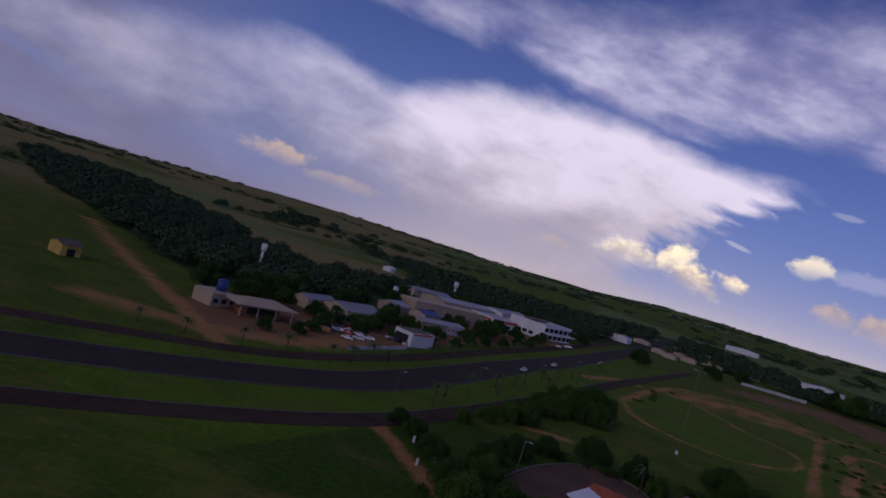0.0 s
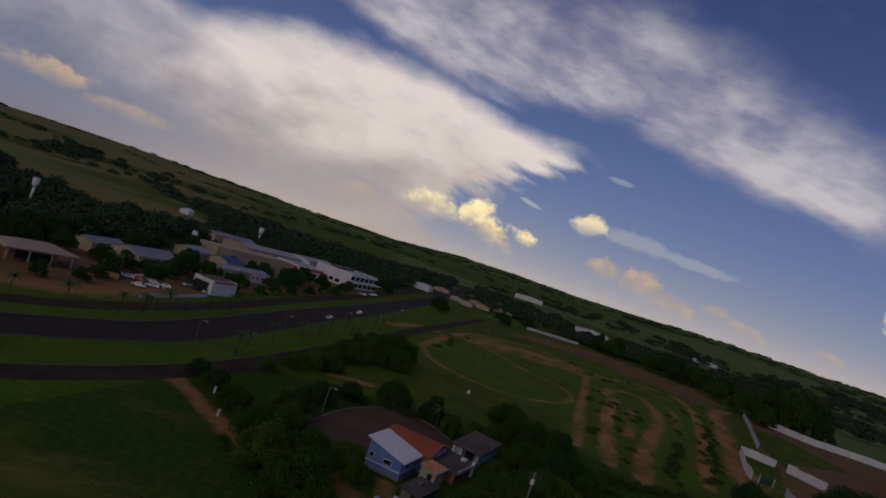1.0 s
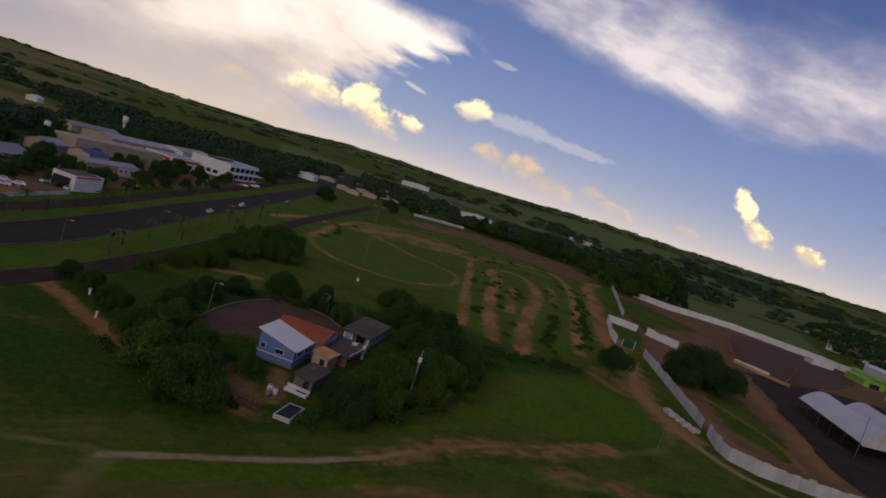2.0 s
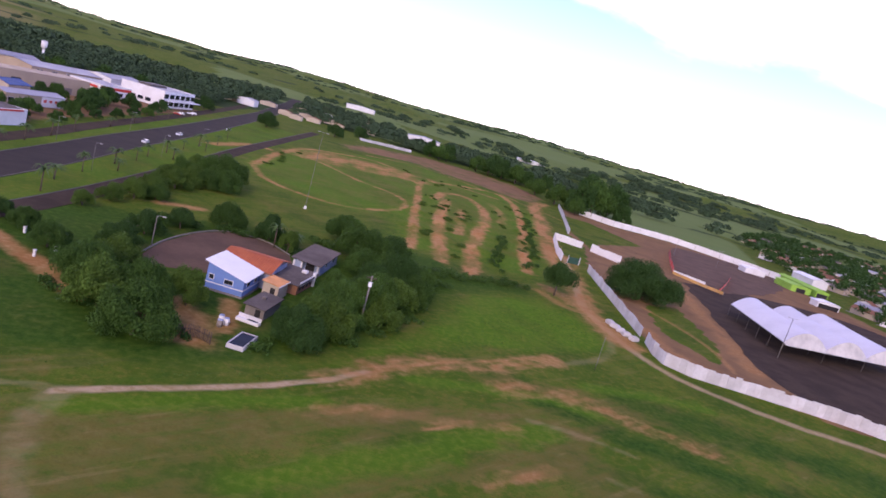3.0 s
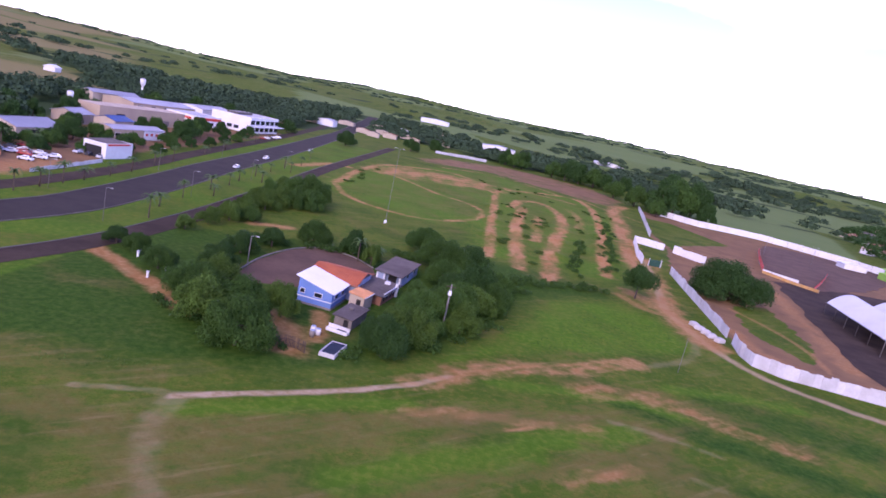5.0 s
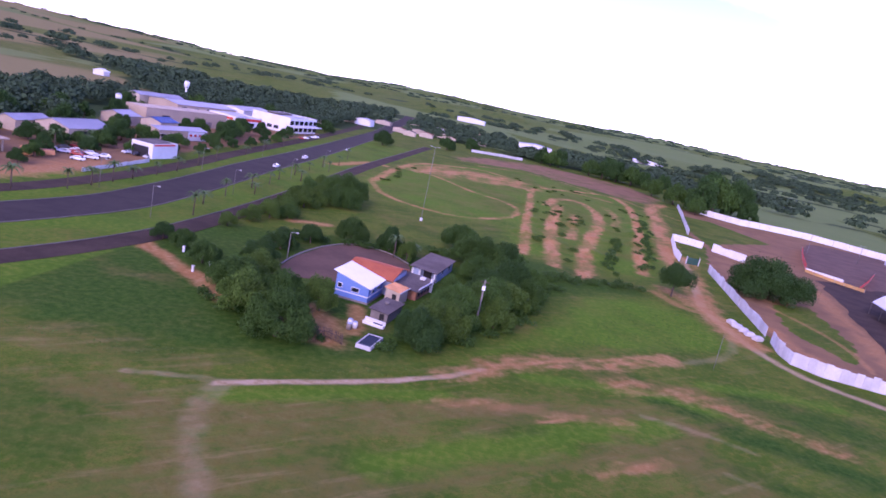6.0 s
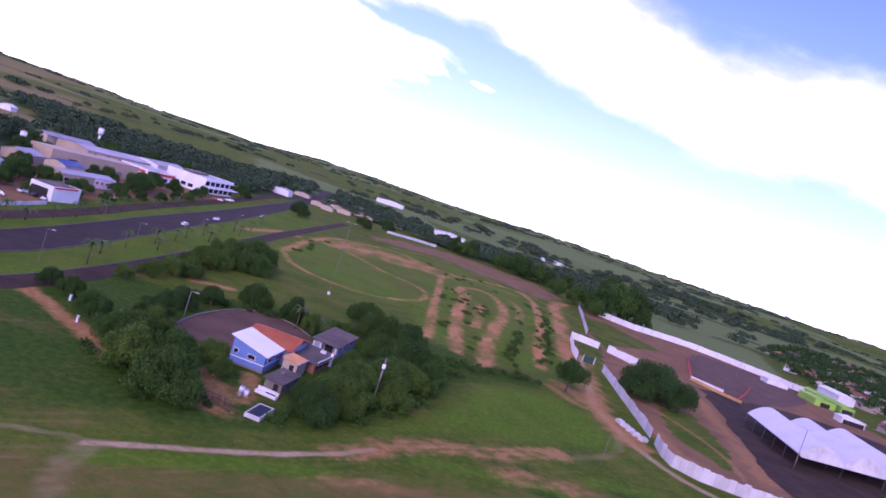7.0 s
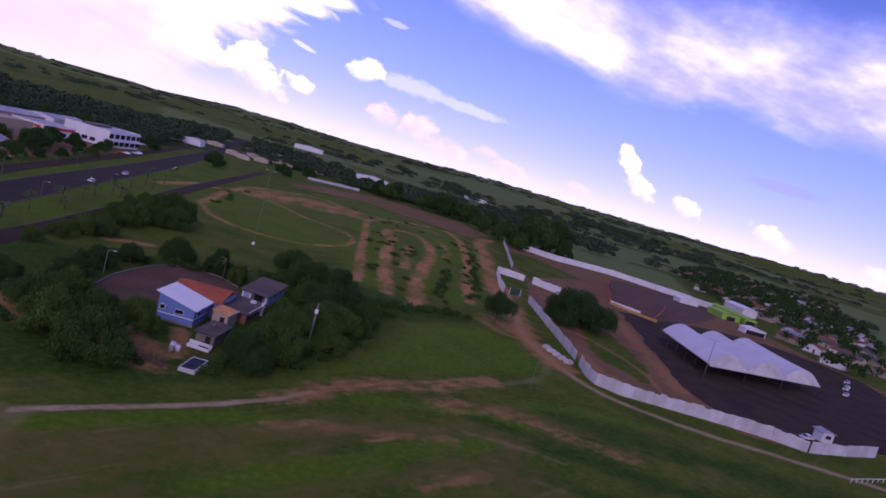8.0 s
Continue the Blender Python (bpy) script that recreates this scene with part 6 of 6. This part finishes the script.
# ---- poles, masts and towers ----
def pole(x, y, h, label, name="lamp_post", arms=1, r=0.11):
    t = thing(name, label, "pole", pose(x, y, land_at(x, y)), "poles")
    part("shaft", rod_mesh("shaft", [(0, 0, -0.2), (0, 0, h / 2), (0, 0, h)], [r, r * 0.85, r * 0.6], M_POLE, 7), t)
    for k in range(arms):
        s = 1 if k == 0 else -1
        part("arm", rod_mesh("arm", [(0, 0, h - 0.15), (0.5 * s, 0, h + 0.05), (1.0 * s, 0, h + 0.08)], [0.04] * 3, M_STEEL, 5), t)
        part("lamp_head", box_mesh("lamp_head", (0.6, 0.25, 0.14), M_LINE, 0.03, (1.2 * s, 0, h + 0.06)), t)
    return t


fm = pole(-24.5, 184.5, 22, "tall slender floodlight mast in the track", "floodlight_mast", 2, 0.07)
part("base_block", box_mesh("base_block", (0.7, 0.7, 0.9), M_WHITE, 0.06, (0, 0, 0.40)), fm, "white concrete base block")
pole(-38.8, 113.6, 5.6, "yard lamp post beside the paved yard", arms=1, r=0.09)
pole(105.5, 158.5, 11, "tall lamp mast before the white tent", arms=2)
pole(41.5, 109.5, 6.5, "thin grey pole standing on the meadow", arms=0, r=0.05)
pole(146, 330, 9, "slim mast at the show ring", arms=2)
pole(170, 330, 9, "slim mast at the show ring", arms=2)
for i, (x, y) in enumerate([(-71, 120), (-72, 160), (-73, 205), (-76, 250), (-93, 135), (-94, 185), (-98, 240)]):
    pole(x, y, 6.8, "street lamp post on the avenue's grass strip", "street_lamp", 1, 0.055)
bp = pole(-0.6, 100.6, 8.6, "pale wooden power pole with a grey box", "power_pole", 0, 0.19)
part("meter_box", box_mesh("meter_box", (0.55, 0.4, 0.7), M_WHITE, 0.03, (0, -0.25, 7.2)), bp, "white box on the pole")
part("crossbar", box_mesh("crossbar", (1.6, 0.1, 0.12), M_BARK, 0.0, (0, 0, 8.2)), bp)


def water_tower(x, y, h, label, k=1.0):
    t = thing("water_tower", label, "water tower", pose(x, y, land_at(x, y)))
    part("column", rod_mesh("column", [(0, 0, -0.3), (0, 0, h * 0.4), (0, 0, h * 0.72)], [0.7 * k, 0.6 * k, 0.6 * k], M_WHITE, 12), t)
    part("bowl", rod_mesh("bowl", [(0, 0, h * 0.68), (0, 0, h * 0.78), (0, 0, h)], [0.6 * k, 1.5 * k, 1.6 * k], M_WHITE, 14), t)
    part("lid", rod_mesh("lid", [(0, 0, h), (0, 0, h + 0.3), (0, 0, h + 0.5)], [1.65 * k, 1.1 * k, 0.2 * k], M_LIGHTROOF, 14), t)


water_tower(-224, 222, 12, "slim white water tower behind the filling station", 0.85)
water_tower(-214, 390, 14, "white cup-shaped water tower above the woods")
water_tower(-178, 268, 9.0, "white water tank beside the tan hall", 0.8)
for i, (x, y, a) in enumerate([(-124.5, 150, 20), (-127, 154, -15), (-122.5, 155.5, 60)]):
    sk = thing("skip", "rusty orange metal skip in the earth yard", "skip", pose(x, y, 0, 0, 0, a), "skips")
    part("tub", box_mesh("tub", (3.4, 1.8, 1.3), M_ORANGE, 0.12, (0, 0, 0.8)), sk)
    part("fill", box_mesh("fill", (3.0, 1.5, 0.3), M_BRICK, 0.1, (0, 0, 1.42)), sk, "reddish rubble")
    for sx in (-1.3, 1.3):
        part("runner", box_mesh("runner", (0.2, 1.7, 0.2), M_STEEL, 0.02, (sx, 0, 0.08)), sk)
tk = thing("station_tank", "dark blue tank on the station roof", "tank", pose(-146, 135, 3.95))
part("drum", rod_mesh("drum", [(0, 0, 0), (0, 0, 1.5), (0, 0, 3.0)], [1.5, 1.5, 1.4], M_TANKBLUE, 12), tk)
part("lid", rod_mesh("lid", [(0, 0, 3.0), (0, 0, 3.2), (0, 0, 3.3)], [1.45, 1.0, 0.2], M_TANKBLUE, 12), tk)


# ---- vehicles ----
def make_car(paint, label):
    t = thing("car", label, "car", group="cars")
    v = []
    prof = [(-2.1, 0.35), (-2.1, 0.85), (-1.3, 0.95), (-0.7, 1.42), (0.9, 1.45), (1.6, 0.98), (2.1, 0.85), (2.1, 0.35)]
    for s in (-0.85, 0.85):
        v += [(x, s * (0.84 if z > 1.1 else 1.0), z) for x, z in prof]
    n = len(prof)
    f = [tuple(range(n)), tuple(range(2 * n - 1, n - 1, -1))] + [(i, i + n, (i + 1) % n + n, (i + 1) % n) for i in range(n)]
    part("body", mesh_of("body", v, f, paint), t)
    part("windscreen", mesh_of("windscreen", [(-1.25, -0.7, 1.0), (-1.25, 0.7, 1.0), (-0.74, 0.66, 1.40), (-0.74, -0.66, 1.40)], [(0, 1, 2, 3)], M_GLASS), t, at=pose(-0.03, 0, 0.03))
    part("rear_window", mesh_of("rear_window", [(1.55, -0.7, 1.02), (1.55, 0.7, 1.02), (0.95, 0.66, 1.42), (0.95, -0.66, 1.42)], [(0, 1, 2, 3)], M_GLASS), t, at=pose(0.03, 0, 0.03))
    for s in (-1, 1):
        part("side_window", box_mesh("side_window", (1.7, 0.04, 0.36), M_GLASS, 0.0, (0.1, s * 0.79, 1.18)), t)
    wheel = rod_mesh("wheel", [(0, -0.1, 0), (0, 0, 0), (0, 0.1, 0)], [0.31, 0.32, 0.31], M_RUBBER, 12)
    for x in (-1.35, 1.35):
        for y in (-0.8, 0.8):
            part("wheel", wheel, t, at=pose(x, y, 0.32))
    return t


CARS = [make_car(M_CARWHITE, "white hatchback car with dark windows"), make_car(M_CARDARK, "dark grey hatchback car with dark windows"), make_car(M_CARRED, "red hatchback car with dark windows")]
spots = [(-88.5, 262, 0.06, 92), (-127, 160, 0.0, 10), (-122, 166, 0.0, 20), (-85, 222, 0.06, 92), (-89.2, 330, 0.06, 92)]
spots += [(-128 + 4.2 * (i % 4), 158 + 5.5 * (i // 4), 0.0, 12 + 9 * (i % 3)) for i in range(3, 13)] + [(-118 + 3.4 * (i % 3), 184 + 6 * (i // 3), 0.0, 80 + 7 * i) for i in range(5)]
spots += [(-117, 336 + 6 * i, 0.0, 5) for i in range(5)] + [(174, 186, 0.06, 40), (178, 191, 0.06, 42), (183, 197, 0.06, 38), (191, 206, 0.06, 40), (187, 201, 0.06, 40), (196, 212, 0.06, 40), (110.5, 121.5, 0.06, 20)]
for i, (x, y, z, a) in enumerate(spots):
    m = pose(x, y, z, 0, 0, a) @ Matrix.Diagonal((0.92, 0.92, 0.92, 1))
    k = 0 if i in (0, 3, 4) or i % 2 else (i * 7) % 3
    if i < 3:
        CARS[i].matrix_basis = m
    else:
        copy_thing(CARS[k], m)
for x, y in [(-47.9, 94.7), (-47.0, 98.6), (-54.5, 103.6)]:
    g_post = thing("gate_post", "short white concrete post beside the dirt lane", "post", pose(x, y, 0), "lane posts")
    part("shaft", box_mesh("shaft", (0.34, 0.34, 1.0), M_WHITE, 0.04, (0, 0, 0.47)), g_post)
    part("cap", box_mesh("cap", (0.44, 0.44, 0.12), M_PANEL, 0.03, (0, 0, 1.03)), g_post)
rail = thing("parking_rail", "white rail of the parking bays outside the wall", "rail", pose(103.5, 99.5, 0, 0, 0, 22))
part("bar", rod_mesh("bar", [(0, 0, 0.8), (12, 0, 0.8), (26, 0, 0.8)], [0.07] * 3, M_WHITE, 6), rail)
for i in range(14):
    part("post", rod_mesh("post", [(0, 0, -0.1), (0, 0, 0.4), (0, 0, 0.85)], [0.06] * 3, M_WHITE, 6), rail, at=pose(2 * i, 0, 0))
